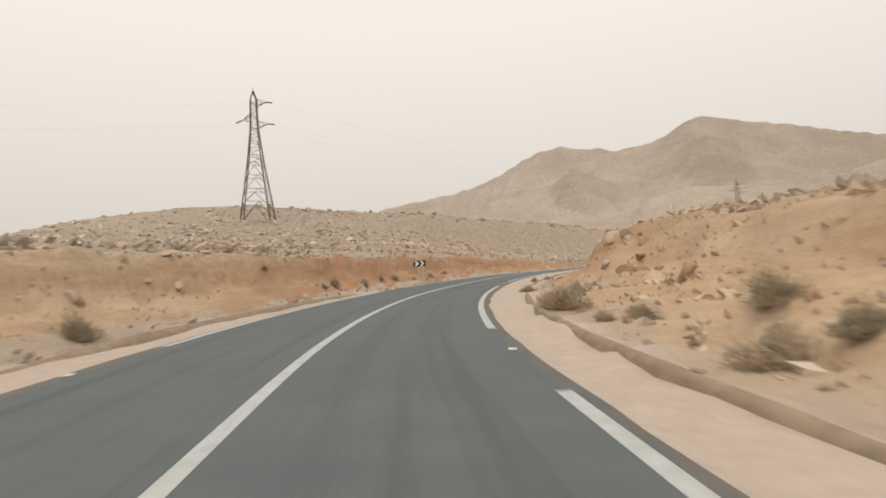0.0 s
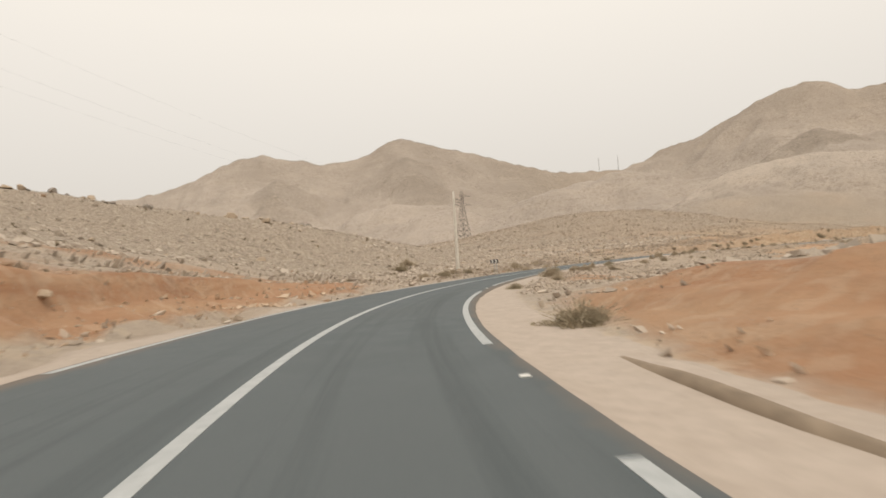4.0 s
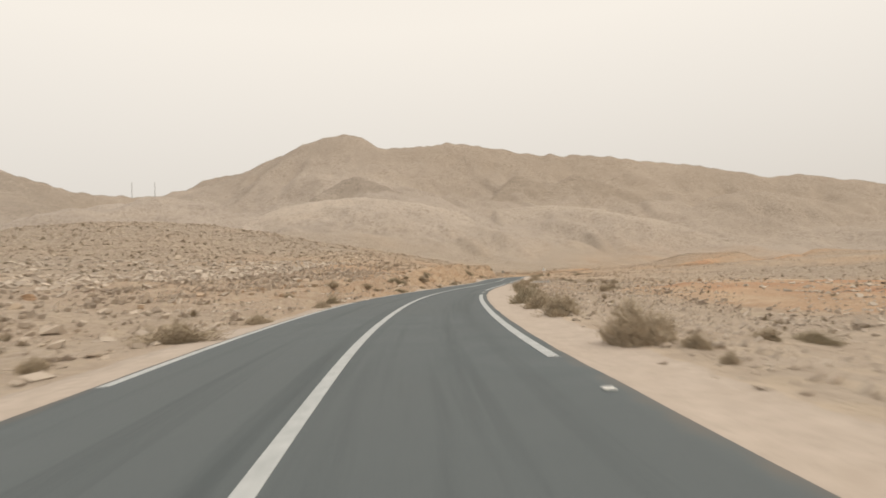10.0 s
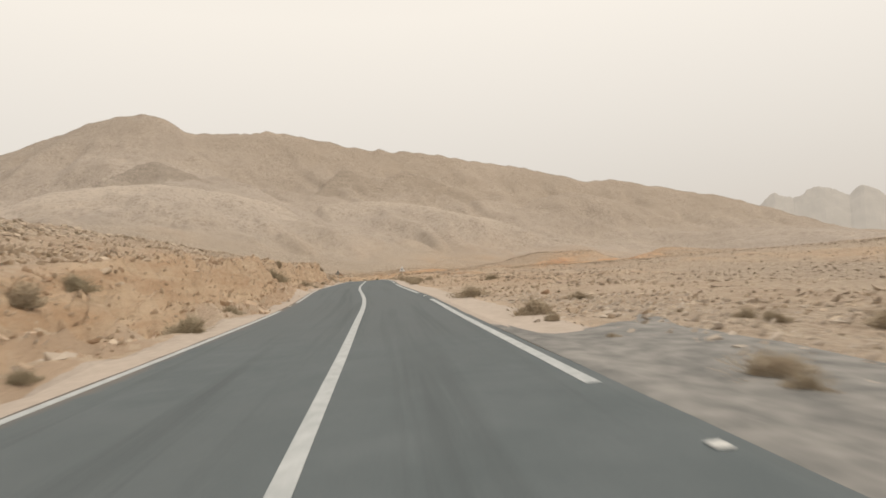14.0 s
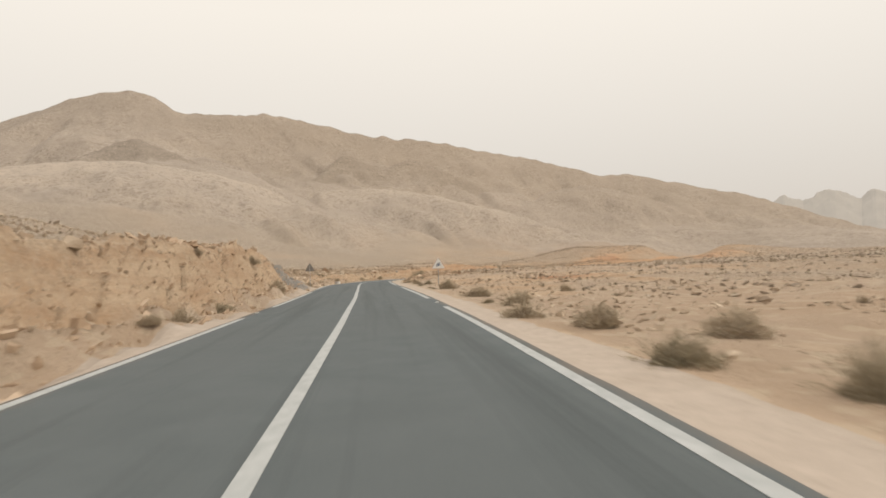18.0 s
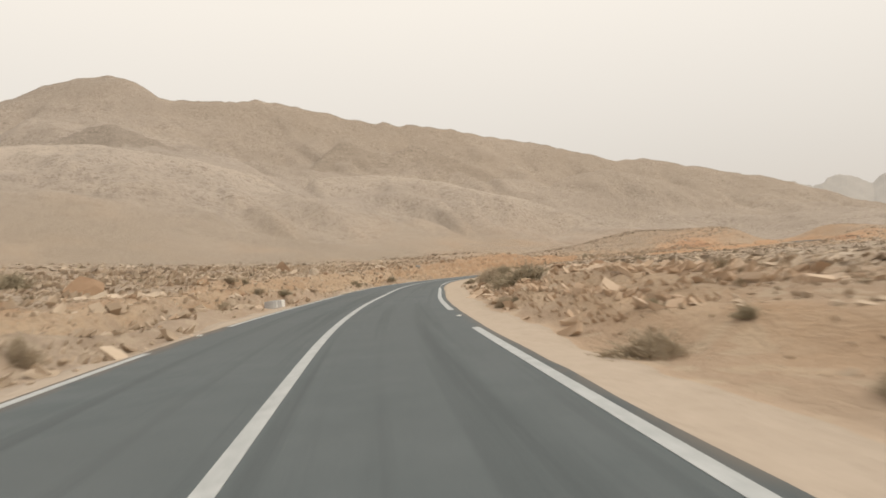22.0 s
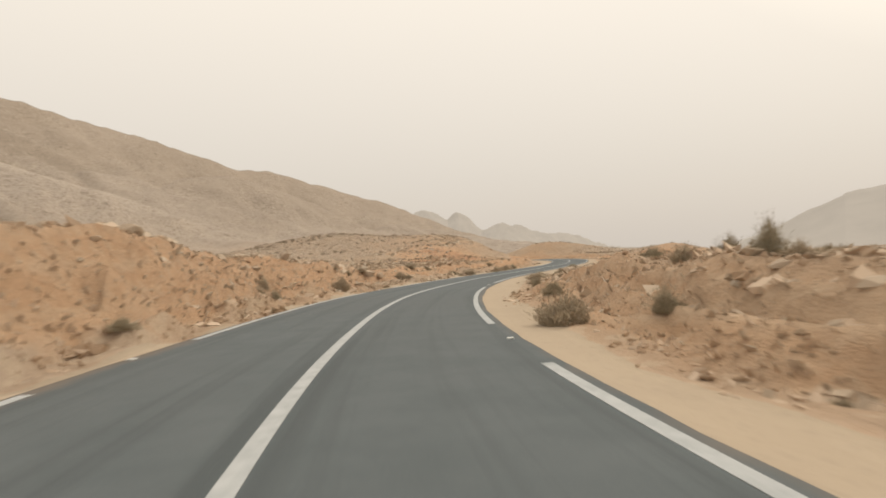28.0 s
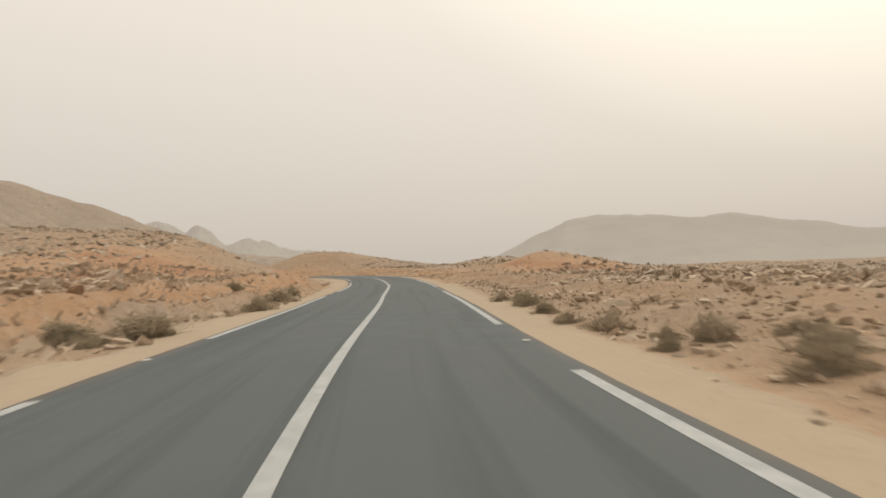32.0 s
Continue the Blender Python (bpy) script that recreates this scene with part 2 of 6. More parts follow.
    rock = n.mix(n.math("MULTIPLY", n.ramp(dale, 0.50, 0.66), 0.20), rock, (0.294, 0.251, 0.214))
    rock = n.mix(n.math("MULTIPLY", n.ramp(speck, 0.55, 0.68), 0.30), rock, (0.251, 0.212, 0.177))
    rock = n.mix(n.ramp(n.math("MULTIPLY", place.outputs[0], 0.001), 0.60, 1.05, (0, 0, 0), (0.5, 0.5, 0.5)), rock, (0.355, 0.288, 0.222))
    strew_far = n.ramp(n.noise(0.02, 4, 0.6), 0.36, 0.62, (0.35, 0.35, 0.35), (1, 1, 1))
    for size, dark, light in ((0.30, 0.24, 0.22), (0.62, 0.34, 0.32), (1.3, 0.40, 0.38)):
        scrub = n.cells(size)
        rock = n.mix(n.math("MULTIPLY", n.math("MULTIPLY", n.ramp(scrub, 0.86, 0.89), dark), strew_far), rock, (0.150, 0.122, 0.096))
        rock = n.mix(n.math("MULTIPLY", n.math("MULTIPLY", n.ramp(scrub, 0.11, 0.08), light), strew_far), rock, (0.56, 0.485, 0.405))
    base = n.mix(n.attr("heights"), base, rock)
    low = n.math("ADD", n.math("MULTIPLY", fine, 1.0), n.math("ADD", n.math("MULTIPLY", grit, 0.35), n.math("ADD", n.math("MULTIPLY", pebble, 0.45), n.math("MULTIPLY", n.math("MULTIPLY", cell, n.attr("stone")), 0.8))))
    high = n.math("MULTIPLY", n.math("ADD", dale, n.math("MULTIPLY", speck, 0.3)), n.math("MULTIPLY", n.attr("heights"), 15.0))
    low = n.math("MULTIPLY", low, n.math("SUBTRACT", 1.0, n.math("ADD", n.math("MULTIPLY", n.attr("sand"), 0.93), n.math("MULTIPLY", n.math("MULTIPLY", n.attr("cut"), n.math("SUBTRACT", 1.0, east)), 0.7))))
    n.bump(n.math("ADD", low, high), 0.9, 0.17)
    return n.done(base)


def haze_glow_material():
    n = Nodes("far_range_haze_glow", 1.0)
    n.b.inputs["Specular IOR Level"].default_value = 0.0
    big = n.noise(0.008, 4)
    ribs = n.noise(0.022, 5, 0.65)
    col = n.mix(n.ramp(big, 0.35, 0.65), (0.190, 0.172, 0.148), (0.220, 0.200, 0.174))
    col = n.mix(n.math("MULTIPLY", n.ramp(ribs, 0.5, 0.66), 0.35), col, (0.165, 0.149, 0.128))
    # even emission pales the range, standing in for dust haze
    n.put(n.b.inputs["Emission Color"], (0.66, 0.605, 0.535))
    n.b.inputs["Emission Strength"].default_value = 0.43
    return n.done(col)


def asphalt_material():
    n = Nodes("worn_grey_asphalt", 0.8)
    fine, mid = n.noise(55.0, 3, 0.7), n.noise(1.1, 5, 0.6)
    big = n.noise(0.10, 4)
    wear = n.noise(1.0, 4, 0.6, 0.3, n.attr_vec("track"))
    col = n.mix(n.ramp(mid, 0.35, 0.65), (0.088, 0.109, 0.118), (0.110, 0.131, 0.141))
    col = n.mix(n.ramp(big, 0.4, 0.65), col, (0.100, 0.118, 0.126))
    col = n.mix(n.ramp(wear, 0.50, 0.68), col, (0.070, 0.086, 0.093))
    col = n.mix(n.math("MULTIPLY", n.ramp(fine, 0.5, 0.75), 0.35), col, (0.170, 0.180, 0.188))
    lane = n.nt.nodes.new("ShaderNodeSeparateXYZ")
    n.put(lane.inputs[0], n.attr_vec("track"))
    side = n.math("ABSOLUTE", n.math("MULTIPLY", lane.outputs[0], 0.1))
    dusty = n.math("ADD", side, n.math("MULTIPLY", n.math("SUBTRACT", mid, 0.5), 0.10))
    col = n.mix(n.math("MULTIPLY", n.ramp(dusty, 0.485, 0.535), 0.75), col, (0.178, 0.147, 0.119))
    n.b.inputs["Specular IOR Level"].default_value = 0.35
    n.bump(fine, 0.35, 0.01)
    return n.done(col)


def attr_vec(self, name):
    a = self.nt.nodes.new("ShaderNodeAttribute")
    a.attribute_name = name
    return a.outputs["Vector"]


Nodes.attr_vec = attr_vec


def plain(name, c0, c1, rough=0.8, scale=4.0, metal=0.0, bump=0.15):
    n = Nodes(name, rough)
    n.b.inputs["Metallic"].default_value = metal
    f = n.noise(scale, 5, 0.65)
    n.bump(f, bump, 0.02)
    return n.done(n.mix(n.ramp(f, 0.35, 0.68), c0, c1))


def rock_material(name, c0, c1, c2):
    n = Nodes(name, 0.93)
    f, g = n.noise(1.6, 6, 0.65), n.noise(9.0, 4, 0.7)
    col = n.mix(n.ramp(f, 0.35, 0.65), c0, c1)
    col = n.mix(n.math("MULTIPLY", n.rand(), 0.7), col, c2)
    col = n.mix(n.math("MULTIPLY", n.ramp(g, 0.55, 0.75), 0.5), col, (0.26, 0.19, 0.13))
    n.bump(n.math("ADD", f, n.math("MULTIPLY", g, 0.4)), 0.8, 0.06)
    return n.done(col)


def leaf_material(name, c0, c1):
    n = Nodes(name, 0.85)
    col = n.mix(n.island(), c0, c1)
    col = n.mix(n.math("MULTIPLY", n.rand(), 0.5), col, (0.34, 0.285, 0.205))
    return n.done(col)


def scree_material(name, dark, light, tint=(0.42, 0.29, 0.185)):
    n = Nodes(name, 0.95)
    f = n.noise(2.5, 4)
    col = n.mix(n.island(), dark, light)
    col = n.mix(n.math("MULTIPLY", f, 0.25), col, tint)
    return n.done(col)


SOIL, HAZE_GLOW = soil_material(), haze_glow_material()
ASPHALT = asphalt_material()
PAINT = plain("worn_white_road_paint", (0.37, 0.395, 0.405), (0.50, 0.525, 0.535), 0.7, 6.0)
GRAVEL = plain("grey_gravel", (0.150, 0.150, 0.148), (0.300, 0.290, 0.275), 0.95, 2.0, 0.0, 0.25)
CONCRETE = plain("pale_concrete", (0.52, 0.49, 0.44), (0.64, 0.61, 0.55), 0.85, 3.0)
STEEL = plain("weathered_galvanised_steel", (0.095, 0.088, 0.082), (0.15, 0.14, 0.13), 0.6, 2.0, 0.4)
GALV = plain("dull_galvanised_post", (0.36, 0.36, 0.35), (0.47, 0.46, 0.44), 0.55, 5.0, 0.3)
WHITE = plain("white_sign_sheet", (0.72, 0.72, 0.70), (0.80, 0.80, 0.78), 0.5, 3.0, 0.0, 0.02)
BLACK = plain("black_sign_sheet", (0.025, 0.025, 0.028), (0.05, 0.05, 0.055), 0.5, 3.0, 0.0, 0.02)
RED = plain("faded_red_border", (0.52, 0.42, 0.38), (0.62, 0.53, 0.49), 0.5, 3.0, 0.0, 0.02)
BLUE = plain("dark_blue_sign_symbol", (0.03, 0.07, 0.16), (0.05, 0.10, 0.22), 0.5, 3.0, 0.0, 0.02)
BACK = plain("grey_back_of_sign", (0.20, 0.185, 0.17), (0.27, 0.25, 0.23), 0.6, 4.0, 0.3, 0.05)
PALE_ROCK = rock_material("pale_limestone", (0.393, 0.327, 0.255), (0.521, 0.442, 0.357), (0.435, 0.337, 0.245))
RUST_ROCK = rock_material("rust_coloured_rock", (0.319, 0.208, 0.129), (0.430, 0.305, 0.200), (0.275, 0.183, 0.124))
GREY_ROCK = rock_material("grey_slate_rock", (0.240, 0.225, 0.210), (0.345, 0.322, 0.298), (0.330, 0.280, 0.230))
SCREE = scree_material("scattered_stones", (0.36, 0.292, 0.222), (0.62, 0.525, 0.42))
COOL_SCREE = scree_material("scattered_grey_tan_stones", (0.34, 0.292, 0.245), (0.62, 0.545, 0.465), (0.44, 0.36, 0.285))
COOL_HILL = scree_material("grey_tan_hill_stones", (0.285, 0.246, 0.206), (0.575, 0.505, 0.430), (0.44, 0.36, 0.285))
HILL_STONE = scree_material("grey_brown_hill_stones", (0.245, 0.203, 0.162), (0.515, 0.445, 0.365))
BANK_STONE = scree_material("bank_stones", (0.46, 0.345, 0.25), (0.62, 0.505, 0.395))
LEAF_DRY = leaf_material("dry_grey_brown_leaves", (0.395, 0.330, 0.248), (0.545, 0.465, 0.358))
TUFT = leaf_material("bleached_tussock_blades", (0.22, 0.18, 0.13), (0.38, 0.315, 0.23))
LEAF_OLIVE = leaf_material("dusty_olive_leaves", (0.320, 0.277, 0.200), (0.455, 0.400, 0.298))
TWIG = plain("dry_twigs", (0.14, 0.10, 0.07), (0.24, 0.18, 0.12), 0.9, 12.0)

# ---- noise and the lie of the land ----


def lattice(ix, iy, seed):
    h = np.sin(ix * 127.1 + iy * 311.7 + seed * 74.7) * 43758.5453
    return h - np.floor(h)


def vnoise(x, y, seed=0):
    ix, iy = np.floor(x), np.floor(y)
    fx, fy = x - ix, y - iy
    fx, fy = fx * fx * (3 - 2 * fx), fy * fy * (3 - 2 * fy)
    a, b = lattice(ix, iy, seed), lattice(ix + 1, iy, seed)
    c, d = lattice(ix, iy + 1, seed), lattice(ix + 1, iy + 1, seed)
    return (a * (1 - fx) + b * fx) * (1 - fy) + (c * (1 - fx) + d * fx) * fy


def fbm(x, y, octaves=4, seed=0, gain=0.5):
    total, amp, norm = 0.0, 1.0, 0.0
    for k in range(octaves):
        total = total + amp * (vnoise(x * 2**k + 17.3 * k, y * 2**k - 9.1 * k, seed + k) - 0.5)
        norm += amp
        amp *= gain
    return total / norm * 2


def step01(v):
    v = np.clip(v, 0, 1)
    return v * v * (3 - 2 * v)


# the road's centre line: x, y, z, one row about every 27 m
ROAD = [
    (7.6, -54, -2.2), (2.3, -27, -1.1), (-1.7, -0.14, 0), (-1.3, 27.08, 1.09), (5.28, 52.97, 2.11), (16.88, 76.64, 3),
    (33.99, 96.84, 3.99), (56.53, 111.79, 5.27), (82.84, 122.72, 6.55), (110.15, 129.79, 7.45), (137.36, 136.02, 8.34), (164.84, 142.68, 9.36),
    (192.21, 148.9, 10.16), (219.33, 155.69, 10.82), (246.73, 160.87, 11.25), (274.18, 162.96, 11.6), (299.77, 157.52, 11.86), (322.21, 146.39, 12.1),
    (341.75, 130.94, 12.5), (360.52, 111.28, 13), (378.6, 92.4, 13.5), (395.5, 78.6, 14.2), (414, 73, 14.8), (438, 77, 15.0),
]
FIRST = -4.0  # station of the first row; two stations to a row
# how far the laid road strays to the right of that line, every 6.8 m, and above it, every 13.6 m, from 10 m before station 0
STRAY = [0.38, 0.27, 0.16, -0.02, -0.03, 0.06, 0.16, 0.18, 0.16, 0.09, -0.05, -0.13, -0.12, -0.05, 0.02, 0.05, 0.08, 0.05, -0.03, -0.1, -0.09, 0.07, 0.13, 0.06, 0.01, -0.05, -0.06, -0.1, -0.09, -0.03, 0.08, 0.17, 0.2, 0.24, 0.21, 0.08, -0.07, -0.1, -0.04, -0.02, -0.04, -0.09, -0.08, -0.04, 0.07, 0.12, 0.06, -0.05, -0.16, -0.14, -0.08, 0.02, 0.02, 0.03, -0.04, -0.06, -0.03, 0.02, 0.08, 0.1, 0.08, -0.04, -0.1, -0.07, -0.03, -0.05, 0.02, 0.06, 0.09, 0.09, 0.08, 0.06, 0.05, 0.03, 0.02, 0, -0.01, -0.02]
SWELL = [-0.01, -0, 0, 0.02, 0.03, 0.06, 0.05, 0.03, 0.02, 0.01, -0.01, -0.01, -0.01, -0.02, -0.01, -0.01, -0.02, -0.01, 0.01, 0.01, 0, -0, -0.02, -0.02, 0, 0.01, 0.02, 0.04, 0.04, 0.03, 0.01, 0.04, 0.01, -0.02, -0.03, -0.03, -0.02, -0.01, -0]


def table(values, step, along):
    """A smooth curve through values a fixed step apart."""
    v = np.array(values, float)
    x = np.clip((along + 10) / step, 0, len(v) - 1.001)
    i = np.floor(x).astype(int)
    t = x - i
    a, b, c, d = (v[np.clip(i + k, 0, len(v) - 1)] for k in (-1, 0, 1, 2))
    return 0.5 * (2 * b + (c - a) * t + (2 * a - 5 * b + 4 * c - d) * t**2 + (3 * b - a - 3 * c + d) * t**3)



def road_samples(per=36):
    """Catmull-Rom through the rows: places and stations."""
    p = np.array(ROAD)
    out, st = [], []
    for i in range(len(p) - 1):
        a, b, c, d = p[max(i - 1, 0)], p[i], p[i + 1], p[min(i + 2, len(p) - 1)]
        for k in range(per):
            t = k / per
            out.append(0.5 * (2 * b + (c - a) * t + (2 * a - 5 * b + 4 * c - d) * t**2 + (3 * b - a - 3 * c + d) * t**3))
            st.append(FIRST + 2 * (i + t))
    return np.array(out), np.array(st)


def laid_road():
    """The samples, moved by the strays, with their way, the way to the right, and the distance along."""
    p, u = road_samples()
    for last in (False, True):
        way = np.gradient(p, axis=0)
        way /= np.linalg.norm(way[:, :2], axis=1)[:, None]
        right = np.stack([way[:, 1], -way[:, 0]], 1)
        run = np.r_[0, np.cumsum(np.linalg.norm(np.diff(p[:, :2], axis=0), axis=1))]
        if last:
            return p, u, way, right, run
        along = run - np.interp(0, u, run)
        p[:, :2] += right * table(STRAY, 6.8, along)[:, None]
        p[:, 2] += table(SWELL, 13.6, along)


RP, RU, RT, RN, RS = laid_road()

# verges: station, where the bank starts, its rise, its width, the slope behind
LEFT_EARLY = [
    (-4, 5, 2.1, 4, 0.1), (0, 5.4, 2.2, 3.4, 0.1), (2, 5.4, 2.2, 2.6, 0.12), (4, 5.2, 2.25, 3, 0.12), (5.2, 5.1, 2.1, 3.2, 0.1), (6, 5, 1.6, 4, 0.07),
    (7, 5, 0.85, 5.5, 0.02), (8, 5.2, 0.1, 6, -0.03), (10, 4.9, -0.4, 8, -0.07), (12, 4.7, 0.8, 6.5, 0.11), (13, 4.7, 1.1, 5.3, 0.11), (14.2, 4.9, 1.5, 4.5, 0.11),
    (16, 4.7, 2.4, 3.4, 0.08),
]
LEFT_LATE = [
    (18, 4.6, 2.85, 3.6, 0.06), (19, 4.5, 2.75, 3.4, 0.05), (20.2, 4.3, 2.95, 2.9, 0.05), (21.2, 4.3, 3, 2.7, 0.04), (22.2, 4.7, 2.95, 2.8, 0.04),
    (22.5, 4.8, 1.9, 3.6, 0.04), (22.85, 4.8, 0.8, 4.8, 0.05), (23.4, 4.6, 0.8, 4.4, 0.05), (24.6, 4.1, 1.3, 3.7, 0.15), (25.8, 4.3, 1.5, 3.4, 0.12), (27, 4.3, 1.7, 3.3, 0.06),
    (28.2, 4.3, 2.1, 3.7, 0.05), (28.8, 4.3, 2.7, 3.9, 0.05), (29.25, 4.5, 3.2, 3.7, 0.04), (29.7, 4.7, 2.95, 3.5, 0.04), (30.3, 4.8, 2.6, 3.9, 0.03), (30.9, 4.9, 2.2, 4.5, 0.03),
    (31.5, 5, 1.6, 4.8, 0.03), (32.2, 5.1, 1.0, 4.8, 0.03), (36, 5, 1.2, 4.8, 0.05),
]
LEFT = np.array(LEFT_EARLY + LEFT_LATE)
RIGHT_EARLY = [
    (-4, 5.1, 2.4, 7.2, 0.12), (0, 5.1, 2.45, 7.2, 0.1), (1.2, 5, 2.45, 6.3, 0.1), (2, 5, 2.75, 5.7, 0.1), (2.5, 5, 2.3, 5.3, 0.1), (3, 5.1, 1.95, 5, 0.12), (3.4, 5.2, 1.58, 5, 0.1),
    (4, 5.3, 1.46, 4.8, 0.06), (5.1, 5.2, 1.2, 5.2, 0.02), (5.8, 4.9, 0.3, 5.4, 0), (7, 4.65, -0.3, 6.3, -0.02), (10, 4.6, -1, 8, -0.04), (13, 4.75, -0.8, 8, -0.1),
]
RIGHT_LATE = [
    (17, 4.6, -0.3, 8, -0.03), (20, 4.3, -0.3, 8, -0.01), (22, 4.4, 0.2, 5.6, 0), (22.8, 4.4, 0.75, 4.6, 0), (23.4, 4.4, 1.0, 4.6, 0.01), (24.2, 4.4, 0.55, 4.6, 0), (25, 4.4, 0.8, 4.6, -0.02),
    (27, 4.5, 0.7, 4.6, -0.03), (28.5, 4.4, 1, 4.4, -0.05), (29.1, 4.4, 1.3, 3.6, -0.06), (29.45, 4.3, 1.65, 3.0, -0.07), (29.75, 4.45, 1.3, 3.3, -0.06), (30.1, 4.6, 1.1, 4.2, -0.06), (30.8, 4.6, 0.7, 4.5, -0.04),
    (32, 4.65, 0.4, 5.4, -0.03), (34, 4.6, 0.6, 5.4, -0.06), (37, 4.7, 0.6, 6, -0.05), (39.5, 4.8, 0.8, 8, 0.01),
]
RIGHT = np.array(RIGHT_EARLY + RIGHT_LATE)
# patches of rusty earth: x, y, radius, swell
RUSTY = [(99.0, 109.5, 8.0, 0.35), (92.0, 101.0, 9.0, 0.35), (112.0, 104.0, 9.0, 0.35), (210.5, 139.5, 5.0, 0.3), (367.0, 84.5, 9.0, 0.0), (374.0, 79.0, 7.0, 0.0), (381.0, 110.5, 8.0, 0.0), (375.0, 115.5, 5.0, 0.0)]
# low hills: x, y, half widths, turn in degrees, rise
HILLS = [
    (-48, 146, 35, 39, 0, 15.8), (-2, 155, 21, 14.5, 0, 6.4), (31, 154, 21.5, 13, 0, 6.5), (156, 222, 37, 34, 0, 10.3), (140, 300, 60, 50, 0, 7.0), (425, 102, 30, 20, 0, 3.5), (426, 120, 18, 11, 0, 2.3), (416, 90, 9, 8, 0, 1.4),
    (431, 54, 9, 13, 0, 3.6), (376, 77, 6, 6, 0, 2.3), (389, 61, 7, 7, 0, 1.4), (610, 430, 150, 75, 25, 24.0),
]
# mountain ridges: bearing in degrees, distance and height, seen from the bend at (97, 126)
HUB = (97.0, 126.0)
RIDGE_WEST = [
    (-9.9, 1231, 183), (-4.3, 1213, 202), (-1.0, 1199, 218), (1.3, 1186, 236), (4.8, 1166, 271), (7.6, 1153, 283), (10.0, 1150, 271), (12.8, 1147, 263), (15.2, 1144, 263),
    (17.8, 1142, 282), (19.7, 1142, 303), (20.9, 1142, 307), (22.1, 1144, 303), (23.8, 1146, 293), (27.3, 1168, 281), (31.7, 1205, 260), (35.6, 1243, 241), (37.7, 1262, 237), (40.6, 1290, 240), (43.0, 1309, 239)]
RIDGE_MAIN = [(37, 1060, 122), (41, 1000, 152), (45.9, 960, 205), (49.6, 930, 214), (52, 905, 226), (54.9, 885, 243), (57.2, 878, 255), (58.8, 875, 258), (60.3, 880, 253), (62, 890, 238),
              (67.2, 930, 247), (68.7, 945, 256), (72.2, 965, 247), (77.3, 985, 232), (82.5, 1010, 225), (87.6, 1040, 209), (92.6, 1070, 191),
              (96.6, 1090, 167), (99.3, 1100, 165), (104.2, 1110, 139), (108, 1120, 116), (111.2, 1130, 92), (116, 1150, 49)]


# spurs and benches in front of the ridges, in the same measure, with the fall of their flanks
SPURS = [
    (0.42, [(45, 530, 60), (49, 516, 82), (52.1, 512, 94), (54.3, 516, 97), (56.6, 521, 101), (59.4, 528, 103), (62.3, 542, 102), (65.4, 558, 100), (67.8, 574, 96), (69.9, 584, 89), (71.1, 589, 80), (72.2, 600, 60)]),
    (0.62, [(52, 590, 92), (55.4, 624, 120), (56.9, 650, 135), (58.7, 666, 149), (59.7, 671, 152), (61.0, 667, 146), (63.2, 658, 133), (66.0, 643, 117), (69, 640, 95)]),
    (0.68, [(70.5, 720, 100), (72.2, 750, 120), (74.0, 800, 154), (75.2, 830, 173), (76.6, 835, 163), (78.4, 840, 153), (80.4, 870, 173), (81.6, 870, 165), (84.2, 869, 150), (87, 850, 125)]),
]
FOOTHILLS = [
    (0.45, [(72.0, 628, 84), (72.9, 630, 97), (74.7, 645, 101), (77.4, 660, 103), (80.2, 670, 100), (83.4, 679, 92), (88, 690, 78)]),
    (0.50, [(12, 820, 90), (15, 800, 118), (19, 790, 128), (24, 800, 122), (29, 810, 110), (34, 830, 96)]),
    (0.60, [(5, 900, 120), (7.4, 930, 168), (8.2, 990, 205)]), (0.60, [(22.5, 870, 140), (21.6, 960, 205), (21.2, 1040, 250)]),
    (0.55, [(90, 780, 90), (92, 820, 112), (95, 860, 122), (98, 880, 112), (101, 890, 96)]),
]


def ridge_places(rows):
    return np.array([(HUB[0] + r * math.sin(radians(b)), HUB[1] + r * math.cos(radians(b)), z) for b, r, z in rows])


def near_line(x, y, line):
    """The distance to a polyline, and its height there."""
    best, high, along = np.full(x.shape, 1e9), np.zeros(x.shape), np.zeros(x.shape)
    run = 0.0
    for a, b in zip(line[:-1], line[1:]):
        ab = b[:2] - a[:2]
        t = np.clip(((x - a[0]) * ab[0] + (y - a[1]) * ab[1]) / (ab @ ab), 0, 1)
        d = np.hypot(x - a[0] - t * ab[0], y - a[1] - t * ab[1])
        z = a[2] + t * (b[2] - a[2])
        closer = d < best
        best, high, along = np.where(closer, d, best), np.where(closer, z, high), np.where(closer, run + t * math.sqrt(ab @ ab), along)
        run += math.sqrt(ab @ ab)
    return best, high, along


